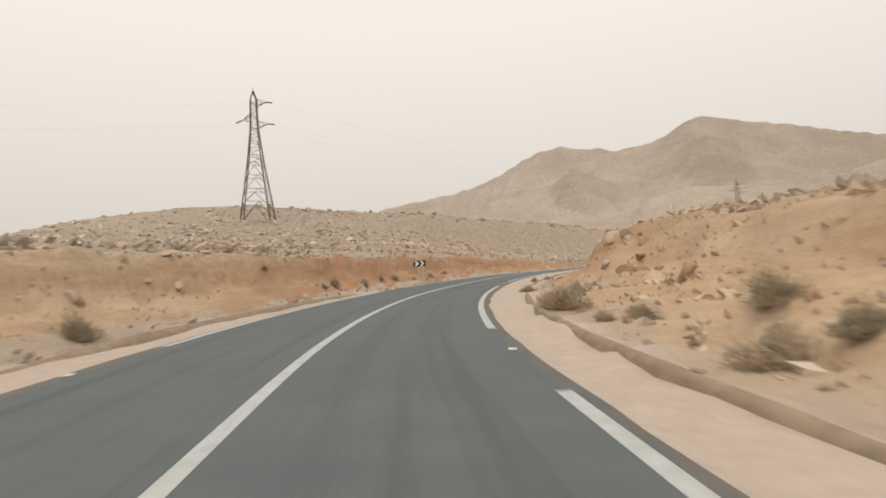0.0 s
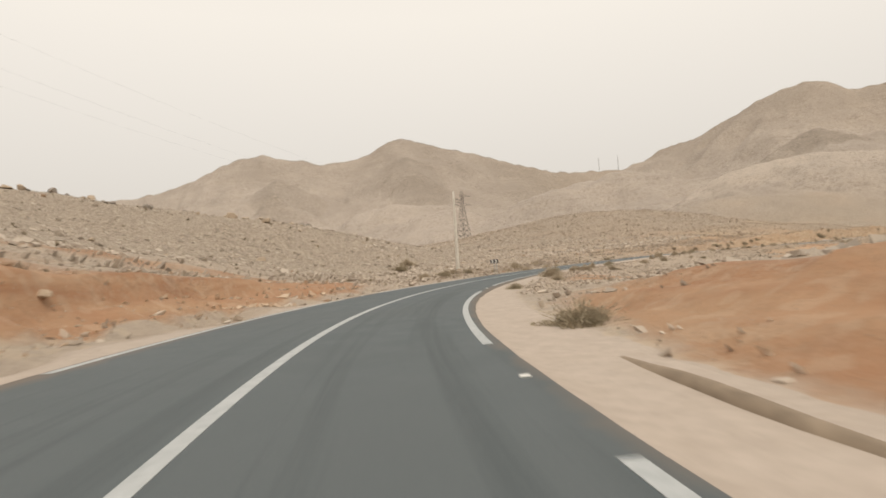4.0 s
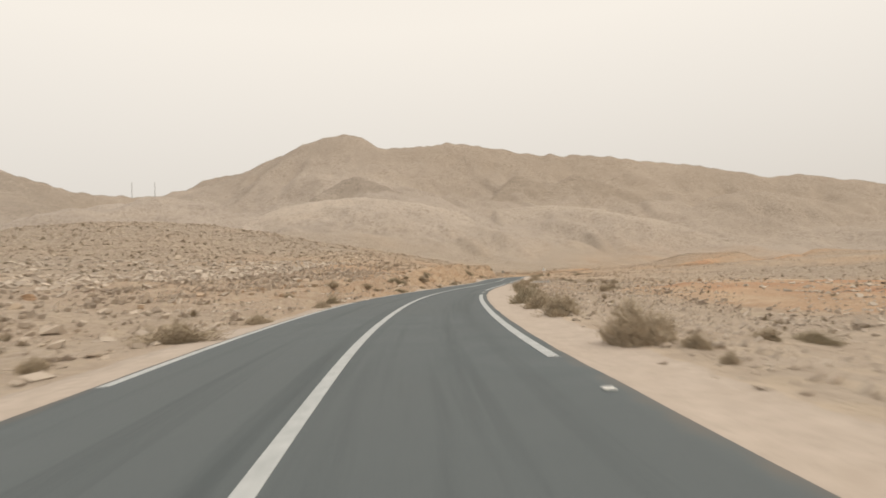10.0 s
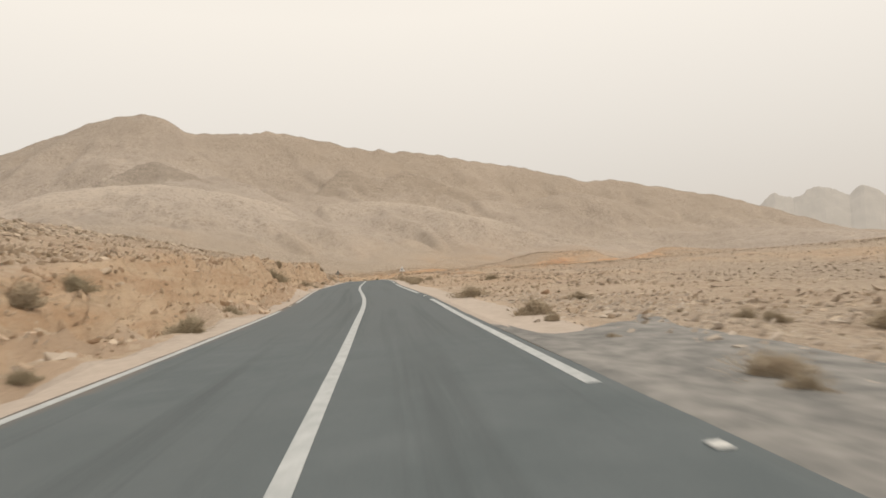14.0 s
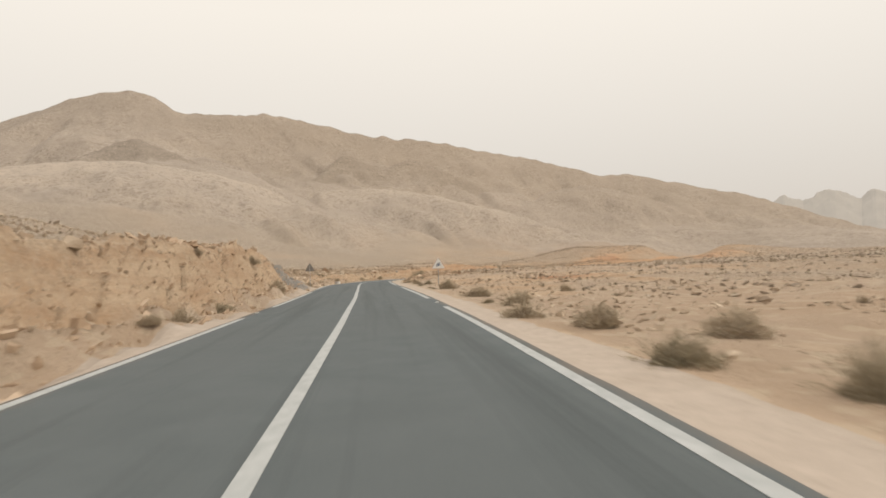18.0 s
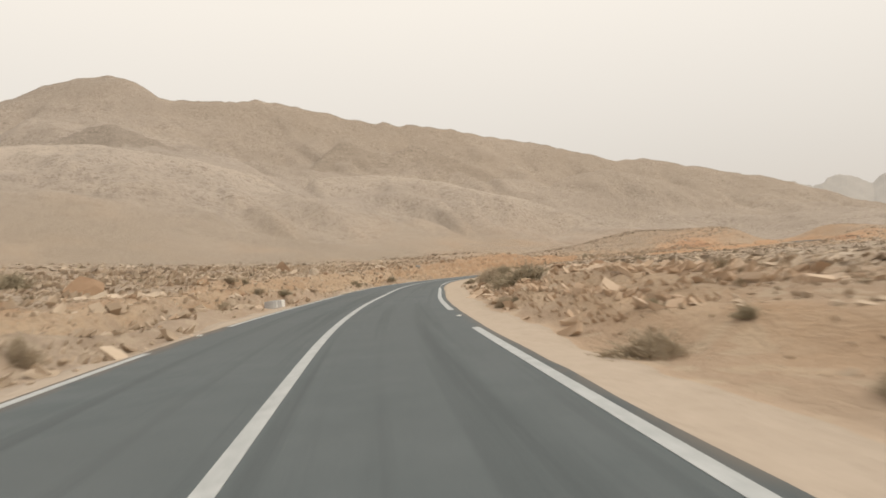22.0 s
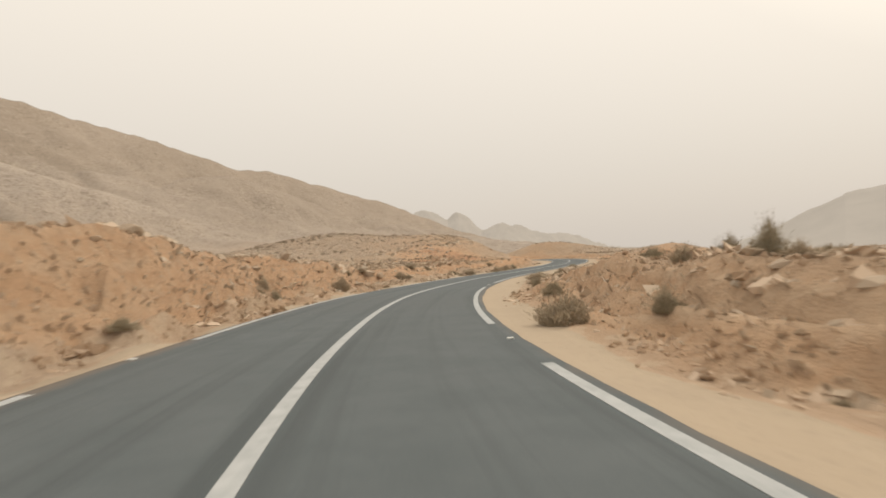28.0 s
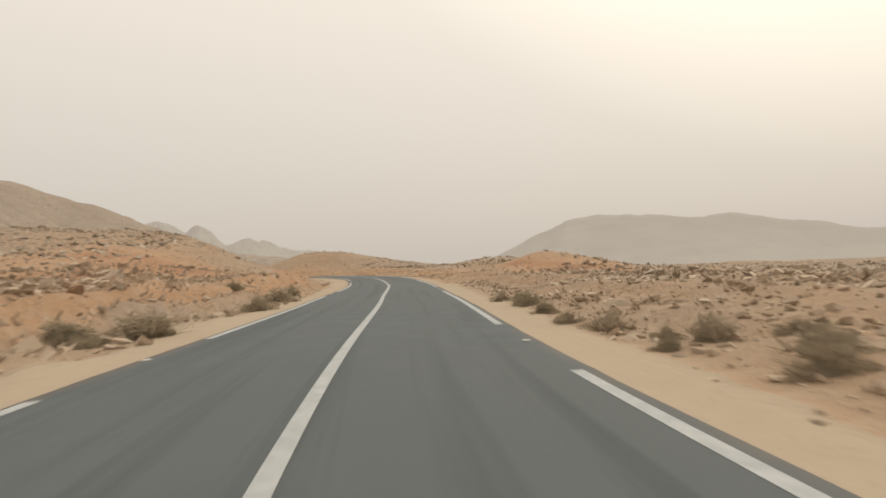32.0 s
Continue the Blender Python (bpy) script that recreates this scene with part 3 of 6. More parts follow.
def by_road(x, y):
    """Offset to the right of the road, blended road height and verge rows, for arrays of places."""
    off, zr, st = np.empty(x.shape), np.empty(x.shape), np.empty(x.shape)
    verge = np.empty((len(x), 4))
    lt = np.stack([np.interp(RU, LEFT[:, 0], LEFT[:, k]) for k in range(1, 5)], 1)
    rt = np.stack([np.interp(RU, RIGHT[:, 0], RIGHT[:, k]) for k in range(1, 5)], 1)
    for a in range(0, len(x), 20000):
        xs, ys = x[a:a + 20000], y[a:a + 20000]
        for pick in (np.arange(0, len(RP), 10), np.arange(0, len(RP), 2)):
            d = np.hypot(xs[:, None] - RP[None, pick, 0], ys[:, None] - RP[None, pick, 1])
            if d.min() > 90:
                break
        k = d.argmin(1)
        rows = np.arange(len(xs))
        dm = d[rows, k]
        near = pick[k]
        ax, ay = xs - RP[near, 0], ys - RP[near, 1]
        side = ax * RN[near, 0] + ay * RN[near, 1]
        along = ax * RT[near, 0] + ay * RT[near, 1]
        ends = (near == 0) | (near >= len(RP) - 3)
        off[a:a + 20000] = np.where(ends, np.sign(side + 1e-9) * dm, np.where(dm > 4, np.sign(side) * dm, side))
        w = np.exp(-(d - dm[:, None]) / (0.6 + 0.22 * dm[:, None]))
        w /= w.sum(1, keepdims=True)
        right = (side > 0)[:, None]
        verge[a:a + 20000] = np.where(right, w @ rt[pick], w @ lt[pick])
        slope = RT[near, 2]
        exact = RP[near, 2] + along * slope
        blend = step01((dm - 6) / 10)
        zr[a:a + 20000] = exact * (1 - blend) + (w @ RP[pick, 2]) * blend
        st[a:a + 20000] = RU[near] + along / 13.6
    return off, zr, st, verge


WEST, MAIN = ridge_places(RIDGE_WEST), ridge_places(RIDGE_MAIN)
SPUR_LINES = [(fall, ridge_places(rows), hue) for (fall, rows), hue in zip(SPURS + FOOTHILLS, (0.95, 0.0, 0.0, 0.85, 0.6, 0.1, 0.1, 0.3))]


def land(x, y):
    """Ground height, and how stony, cut open or sandy it is there."""
    x, y = np.asarray(x, float), np.asarray(y, float)
    off, zr, st, verge = by_road(x, y)
    d = np.abs(off)
    start, rise, width, slope = verge.T
    wob = fbm(x / 6.0, y / 6.0, 3, 5)
    start = start + 0.25 * wob
    t = (d - start) / np.maximum(width * (1 + 0.35 * fbm(x / 11.0, y / 11.0, 2, 9)), 0.8)
    scarp = step01((rise - 0.9) / 0.6)
    sheer = np.where(off < 0, 0.15 + 0.35 * step01((st - 7) / 4), 0.45)
    brow = t - 0.98 + sheer + (0.30 * sheer + 0.10) * fbm(x / 2.1, y / 2.1, 3, 23)
    face = (1 - scarp) * step01(t) + scarp * (0.46 * np.clip(t / 0.9, 0, 1) ** 1.3 + 0.54 * step01(brow / sheer))
    bank = rise * face * (1 + 0.15 * fbm(x / 9.0, y / 9.0, 3, 21))
    past = np.maximum(d - start - width, 0)
    behind = slope * 45 * (1 - np.exp(-past / 45))
    z = zr + bank + behind
    out = step01((d - 4.2) / 4)
    far = step01((d - 9) / 40)
    # gullies and lumps in the open banks
    steep = np.clip(rise, 0, 3) * np.exp(-((t - 0.5) / 0.45) ** 2)
    z = z + steep * 0.24 * fbm(x / 1.5, y / 1.5, 3, 33) - steep * 0.20 * np.abs(fbm(x / 2.6, y / 2.6, 3, 41))
    ledge = z * 2.1 + 0.8 * fbm(x / 12.0, y / 12.0, 2, 43)
    z = z - np.clip(steep, 0, 1) * (0.08 + 0.13 * step01((st - 8) / 6)) * np.sin(2 * np.pi * ledge)
    z = z + np.clip(steep, 0, 1) * step01((st - 8) / 6) * 0.45 * fbm(x / 3.2, y / 3.2, 3, 35)
    z = z + out * (0.10 + 0.16 * step01((d - 8) / 14)) * fbm(x / 2.6, y / 2.6, 3, 3) + out * 0.22 * fbm(x / 7.0, y / 7.0, 3, 4)
    z = z + far * 1.3 * fbm(x / 38.0, y / 38.0, 4, 8)
    z = z - 0.09 * step01((d - 3.15) / 0.5) - 0.03
    for hx, hy, sx, sy, turn, high in HILLS:
        c, s = math.cos(radians(turn)), math.sin(radians(turn))
        u, v = (x - hx) * c + (y - hy) * s, -(x - hx) * s + (y - hy) * c
        r2 = (u / sx) ** 2 + (v / sy) ** 2
        z = z + high * (np.exp(-0.5 * r2) if high < 30 else np.exp(-0.4 * r2 * r2)) * step01((d - 8) / 12)
    plain_side = (off > 0) * step01((st - 5) / 2) * (1 - 0.6 * step01((st - 22) / 3))
    rocky = np.clip(0.42 + 0.38 * far + 0.6 * fbm(x / 21.0, y / 21.0, 3, 14) - (0.45 - 0.25 * (st < 18)) * plain_side - 0.4 * (off < 0) * step01((st - 8) / 2) * (1 - step01((st - 15) / 3)) * (1 - step01((d - 10) / 18)), 0, 1) * out
    for line, wide in ((WEST, 760.0), (MAIN, 640.0)):
        q, high, along = near_line(x, y, line)
        gully = fbm(x / 130.0, y / 130.0, 4, 51)
        u = np.clip(q / (wide * (1 + 0.22 * gully)), 0, 1)
        lift = (high - z) * (0.62 * (1 - u) ** 2.6 + 0.38 * (1 - u) ** 1.3)
        relief = np.clip((q - 40) / 160, 0, 1) * np.clip(1 - u, 0, 1)
        wind = along + 60 * fbm(x / 160.0, y / 160.0, 2, 63)
        lift = lift + relief * (7 * fbm(x / 70.0, y / 70.0, 4, 61) - 14 * np.abs(fbm(x / 210.0, y / 210.0, 3, 67)) - 34 * (np.abs(fbm(wind / 125.0, q / 620.0, 3, 69)) - 0.2) + 4)
        lift = lift - np.clip((q - 25) / 60, 0, 1) * np.clip(1 - q / 380, 0, 1) * (24 * np.abs(fbm(wind / 48.0, q / 260.0, 3, 79)) - 4 + 9 * np.abs(fbm(x / 26.0, y / 26.0, 2, 80)))
        lift = lift + np.clip(1 - q / 90, 0, 1) * 2.6 * fbm(x / 17.0, y / 17.0, 3, 71)
        z = z + np.maximum(lift, 0) * step01((d - 60) / 160)
    tone = np.full(x.shape, 0.5)
    for line in (WEST, MAIN):
        tone = tone - 0.22 * step01(1 - near_line(x, y, line)[0] / 420)
    ragged = 7 * fbm(x / 34.0, y / 34.0, 3, 73) + 3 * fbm(x / 11.0, y / 11.0, 2, 74)
    for fall, line, hue in SPUR_LINES:
        q, high, along = near_line(x, y, line)
        roof = high - fall * q * (1 + 0.35 * fbm(along / 45.0, q / 200.0, 3, 75)) + np.clip(q / 40, 0.12, 1) * ragged
        roof = np.where(q < 260, roof, -99.0)
        tone = np.where(roof > z, tone + (hue - tone) * np.exp(-q / 60.0), tone)
        z = np.maximum(z, roof)
    z = z + step01((d - 150) / 300) * (1.0 * fbm(x / 15.0, y / 15.0, 2, 83) - 2.0 * np.abs(fbm(x / 60.0, y / 60.0, 3, 81)))
    slate = np.exp(-((st - 22.15) / 0.42) ** 4) * (off < 0) * np.exp(-((t - 0.5) / 0.55) ** 4)
    sandy = (1 - step01((d - start + 0.25) / 0.5)) * step01((d - 2.85) / 0.1)
    cut = np.clip(np.clip(rise, 0, 2.2) / 1.3, 0, 1) * np.exp(-((t - np.where(off < 0, 0.72, 0.55)) / np.where(off < 0, 0.36, 0.48)) ** 2)
    cut = np.clip(cut + 0.50 * step01((fbm(x / 30.0, y / 30.0, 3, 77) - 0.26 + 0.20 * plain_side * step01((st - 13) / 3)) / 0.25) * out * (1 - far * (0.6 - 0.4 * plain_side)), 0, 1)
    for ox, oy, ow, swell in RUSTY:
        near = np.exp(-((x - ox + 9 * fbm(x / 11.0, y / 11.0, 3, 85)) ** 2 + (y - oy + 9 * fbm(x / 11.0, y / 11.0, 3, 86)) ** 2) / ow ** 2)
        near = near * step01((d - 9) / 4)
        z = z + swell * near
        cut = np.maximum(cut, 1.8 * near)
    cut = cut * (1 - slate) * (1 - 0.12 * step01((x - 50) / 60)) * (1 - 0.7 * (off < 0) * step01((st - 8) / 2) * (1 - step01((st - 14) / 2)))
    heights = step01((d - 95 + 60 * fbm(x / 60.0, y / 60.0, 3, 97)) / 230)
    tone = np.clip(tone + 0.22 * fbm(x / 45.0, y / 45.0, 4, 99), 0, 1)
    return z, rocky, cut, sandy, slate, heights, tone


def mesh_object(name, verts, faces, mats, smooth=True, parent=None):
    me = bpy.data.meshes.new(name)
    me.from_pydata(verts if isinstance(verts, list) else verts.tolist(), [], faces if isinstance(faces, list) else faces.tolist())
    for m in mats:
        me.materials.append(m)
    if smooth:
        me.polygons.foreach_set("use_smooth", [True] * len(me.polygons))
    me.update()
    ob = new(name, me)
    if parent:
        ob.parent = parent
    return ob


def grid_faces(rows, cols, base=0):
    i, j = np.meshgrid(np.arange(rows - 1), np.arange(cols - 1), indexing="ij")
    a = (i * cols + j).ravel() + base
    return np.stack([a, a + 1, a + cols + 1, a + cols], 1)


def build_ground():
    verts, faces, tags = [], [], []
    count = 0
    # strips beside the road
    for sign in (-1, 1):
        ds = sign * np.r_[0.0, 2.9, 3.2, 3.5, 3.75, np.arange(4.0, 5.0, 0.3), np.arange(5.0, 10.0, 0.21), np.arange(10.0, 17.6, 0.36)]
        sel = np.arange(0, len(RP), 1)
        bx = RP[sel, None, 0] + RN[sel, None, 0] * ds[None]
        by = RP[sel, None, 1] + RN[sel, None, 1] * ds[None]
        z, *tag = land(bx.ravel(), by.ravel())
        v = np.stack([bx.ravel(), by.ravel(), z], 1)
        fc = grid_faces(len(sel), len(ds), count)
        if sign > 0:
            fc = fc[:, ::-1]
        verts.append(v), faces.append(fc), tags.append(np.stack(tag, 1))
        count += len(v)
    # the country round the road
    gx, gy = np.arange(-120, 500, 1.6), np.arange(-70, 330, 1.6)
    x, y = (m.ravel() for m in np.meshgrid(gx, gy, indexing="ij"))
    z, *tag = land(x, y)
    d = np.abs(by_road(x, y)[0])
    z = z - 0.5 * (1 - step01((d - 15) / 2.2))
    fc = grid_faces(len(gx), len(gy), 0)
    fc = fc[~(d[fc] < 13.5).all(1)][:, ::-1] + count
    verts.append(np.stack([x, y, z], 1)), faces.append(fc), tags.append(np.stack(tag, 1))
    count += len(x)
    # and all the way out to the horizon
    ang = np.radians(np.r_[np.arange(0, 150, 0.3), np.arange(150, 320, 0.85), np.arange(320, 360, 0.3)])
    rad = np.r_[60, np.geomspace(110, 1450, 270), np.geomspace(1480, 4300, 30)]
    r, t = np.meshgrid(rad, np.r_[ang, 0.0], indexing="ij")
    x, y = (190 + r * np.sin(t)).ravel(), (130 + r * np.cos(t)).ravel()
    z, *tag = land(x, y)
    inside = (x > -112) & (x < 492) & (y > -62) & (y < 322)
    z = z - 1.0 * inside
    fc = grid_faces(len(rad), len(ang) + 1, 0)
    fc = fc[~inside[fc].all(1)]
    verts.append(np.stack([x, y, z], 1)), faces.append(fc + count), tags.append(np.stack(tag, 1))
    verts, faces, tags = (np.concatenate(q) for q in (verts, faces, tags))
    ob = mesh_object("ground", verts, faces, [SOIL])
    for k, name in enumerate(("stone", "cut", "sand", "slate", "heights", "tone")):
        ob.data.attributes.new(name, "FLOAT", "POINT").data.foreach_set("value", tags[:, k].astype(np.float32))
    tagged(ob, "stony sand-coloured desert ground with orange cut banks and bare mountains", "ground", kind="structure")
    return BVHTree.FromPolygons(verts.tolist(), faces.tolist())


GROUND = build_ground()


def at_road(station, right):
    """The place beside the road at a station, on the ground, and the road's bearing there (degrees, anticlockwise from +y)."""
    k = int(np.argmin(np.abs(RU - station)))
    x, y = RP[k, 0] + RN[k, 0] * right, RP[k, 1] + RN[k, 1] * right
    return x, y, math.degrees(math.atan2(-RT[k, 0], RT[k, 1]))


def height(x, y):
    return GROUND.ray_cast(Vector((x, y, 900)), Vector((0, 0, -1)))[0].z


# ---- road ----


# the middle of each edge line, by its distance from the centre line, every 13.6 m
EDGE_LEFT = [3.13, 3.17, 3.19, 3.24, 3.41, 3.45, 3.38, 3.32, 3.24, 3.13, 3.05, 3.02, 3.16, 3.26, 3.38, 3.36, 3.31, 3.3, 3.32, 3.28, 3.16, 3.05, 3.06, 3.25, 3.3, 3.12, 3.05, 3.11, 3.16, 3.2, 3.28, 3.35, 3.27, 3.16, 3.09, 3.08, 3.08, 3.08, 3.1]
EDGE_RIGHT = [3.01, 3.03, 3.06, 3.05, 2.92, 2.99, 3.06, 3.15, 3.19, 3.11, 3.03, 2.97, 2.89, 2.88, 2.91, 2.76, 2.7, 2.76, 2.85, 2.97, 3.04, 2.98, 2.94, 2.97, 2.99, 2.87, 2.84, 2.91, 2.95, 2.97, 2.92, 3, 2.9, 2.97, 3.02, 3.04, 3.05, 3.05, 3.06]
ALONG = RS - np.interp(0, RU, RS)
EDGE_OFF = {-1: -table(EDGE_LEFT, 13.6, ALONG), 1: table(EDGE_RIGHT, 13.6, ALONG)}


def edge_at(k, side):
    """The offset of the edge line's middle."""
    return EDGE_OFF[side][k]


def strip(name, lefts, rights, k0, k1, lift, mat, label, category, parent=None, thick=0.012):
    """A band along the road between two offsets."""
    ks = np.arange(k0, k1 + 1)
    rows = []
    for d, dz in ((lefts, lift - thick), (lefts, lift), (rights, lift), (rights, lift - thick)):
        p = RP[ks].copy()
        p[:, :2] += RN[ks] * d
        p[:, 2] += dz
        rows.append(p)
    v = np.stack(rows, 1).reshape(-1, 3)
    ob = mesh_object(name, v, grid_faces(len(ks), 4)[:, ::-1], [mat], False, parent)
    if label:
        tagged(ob, label, category, kind="structure")
    return ob


def build_road():
    ks = np.arange(0, len(RP))
    us = np.r_[0.0, 0.012, np.linspace(0.05, 0.95, 19), 0.988, 1.0]
    ds = (EDGE_OFF[-1] - 0.24)[:, None] * (1 - us)[None] + (EDGE_OFF[1] + 0.30)[:, None] * us[None]
    rim = ((us < 0.02) | (us > 0.98))[None]
    x = RP[ks, None, 0] + RN[ks, None, 0] * ds
    y = RP[ks, None, 1] + RN[ks, None, 1] * ds
    rag = 0.035 * fbm(x.ravel() / 1.1, y.ravel() / 1.1, 3, 90).reshape(x.shape) * rim
    x, y = x + RN[ks, None, 0] * rag, y + RN[ks, None, 1] * rag
    z = RP[ks, None, 2] - 0.10 * ((us == 0) | (us == 1))[None] + 0 * x
    v = np.stack([x, y, z], -1).reshape(-1, 3)
    ob = mesh_object("road", v, grid_faces(len(ks), len(us))[:, ::-1], [ASPHALT])
    tr = np.stack([ds * 1.6, RS[ks, None] * 0.035 + 0 * x, 0 * x], -1).reshape(-1, 3)
    ob.data.attributes.new("track", "FLOAT_VECTOR", "POINT").data.foreach_set("vector", tr.ravel().astype(np.float32))
    tagged(ob, "two-lane grey asphalt road curving through the desert", "road", kind="structure")
    strip("centre_line", -0.08, 0.088, 0, len(RP) - 1, 0.006, PAINT, "solid white painted centre line on the asphalt", "road marking")
    return ob


road = build_road()

# gaps in the edge lines, by distance along the road (where the next dash starts)
GAP_ENDS = [66.6 - 52.0, 66.6 - 26.0, 66.6, 92.3, 118.0, 143.4, 170.2, 197.1, 224.4, 251.7, 276.8, 301.7, 326.4, 350.2, 375.5, 401.0, 427.0, 452.6, 477.5, 502.5, 528.5, 554.5, 580.5]


def build_markings():
    for side, label in ((-1, "white painted dashes along one edge of the asphalt"), (1, "white painted dashes along the other edge of the asphalt")):
        holder = tagged(new("edge_line"), label, "road marking", kind="structure")
        for a, b in zip(GAP_ENDS[:-1], GAP_ENDS[1:]):
            k0, k1 = int(np.searchsorted(RS, a)), int(np.searchsorted(RS, b - 5.9))
            mid = edge_at(np.arange(k0, k1 + 1), side)
            strip("dash", (mid - 0.078)[:, None], (mid + 0.078)[:, None], k0, k1, 0.006, PAINT, "", "", holder)
    bm = bmesh.new()
    bmesh.ops.create_cube(bm, size=1.0, matrix=Matrix.Diagonal((0.12, 0.10, 0.028, 1)))
    bmesh.ops.bevel(bm, geom=bm.edges[:], offset=0.010, segments=1, affect="EDGES")
    me = bpy.data.meshes.new("road_stud")
    bm.to_mesh(me)
    me.materials.append(WHITE)
    for g in GAP_ENDS[:-1]:
        for side in (-1, 1):
            k = int(np.searchsorted(RS, g - 2.9))
            ob = new("road_stud", me)
            ob.matrix_world = pose(RP[k, 0] + RN[k, 0] * edge_at(k, side), RP[k, 1] + RN[k, 1] * edge_at(k, side), RP[k, 2] + 0.012, 0, 0, math.degrees(math.atan2(-RT[k, 0], RT[k, 1])))
            tagged(ob, "small white road stud set in the asphalt", "road stud", "road studs")


build_markings()


def part(name, bm, material, parent, label="", smooth=False):
    me = bpy.data.meshes.new(name)
    bm.to_mesh(me)
    bm.free()
    for m in material if isinstance(material, (list, tuple)) else [material]:
        me.materials.append(m)
    if smooth:
        me.polygons.foreach_set("use_smooth", [True] * len(me.polygons))
    ob = new(name, me)
    ob.parent = parent
    if label:
        ob["label"] = label
    return ob


def beam(bm, a, b, w=0.1, w2=None):
    """A square bar from a to b."""
    a, b = Vector(a), Vector(b)
    d = (b - a).normalized()
    u = d.cross(Vector((0, 0, 1))) if abs(d.z) < 0.95 else d.cross(Vector((1, 0, 0)))
    u.normalize()
    v = d.cross(u)
    rings = []
    for p, s in ((a, w), (b, w2 or w)):
        rings.append([bm.verts.new(p + (u * i + v * j) * s / 2) for i, j in ((-1, -1), (1, -1), (1, 1), (-1, 1))])
    for k in range(4):
        bm.faces.new((rings[0][k], rings[0][(k + 1) % 4], rings[1][(k + 1) % 4], rings[1][k]))
    bm.faces.new(rings[0][::-1]), bm.faces.new(rings[1])


def box(bm, x0, y0, z0, x1, y1, z1, bevel=0.0):
    g = bmesh.ops.create_cube(bm, size=1.0, matrix=Matrix.Translation(((x0 + x1) / 2, (y0 + y1) / 2, (z0 + z1) / 2)) @ Matrix.Diagonal((x1 - x0, y1 - y0, z1 - z0, 1)))
    if bevel:
        bmesh.ops.bevel(bm, geom=list({e for v in g["verts"] for e in v.link_edges}), offset=bevel, segments=2, affect="EDGES")


def slab(bm, outline, y0, y1):
    """A flat piece from an outline in x and z, between two depths in y."""
    lo = [bm.verts.new((x, y0, z)) for x, z in outline]
    hi = [bm.verts.new((x, y1, z)) for x, z in outline]
    n = len(outline)
    bm.faces.new(lo), bm.faces.new(hi[::-1])
    for k in range(n):
        bm.faces.new((lo[k], hi[k], hi[(k + 1) % n], lo[(k + 1) % n]))
    bmesh.ops.recalc_face_normals(bm, faces=bm.faces[:])


# ---- pylons, pole, wires ----
TOWER_TOP = 22.2


def tower_half(z):
    """Half the width of the tower's body at a height."""
    return float(np.interp(z, (0, 3.25, 9.9, 15.7, 20.7, 22.2), (2.55, 2.12, 1.20, 0.60, 0.48, 0.10)))


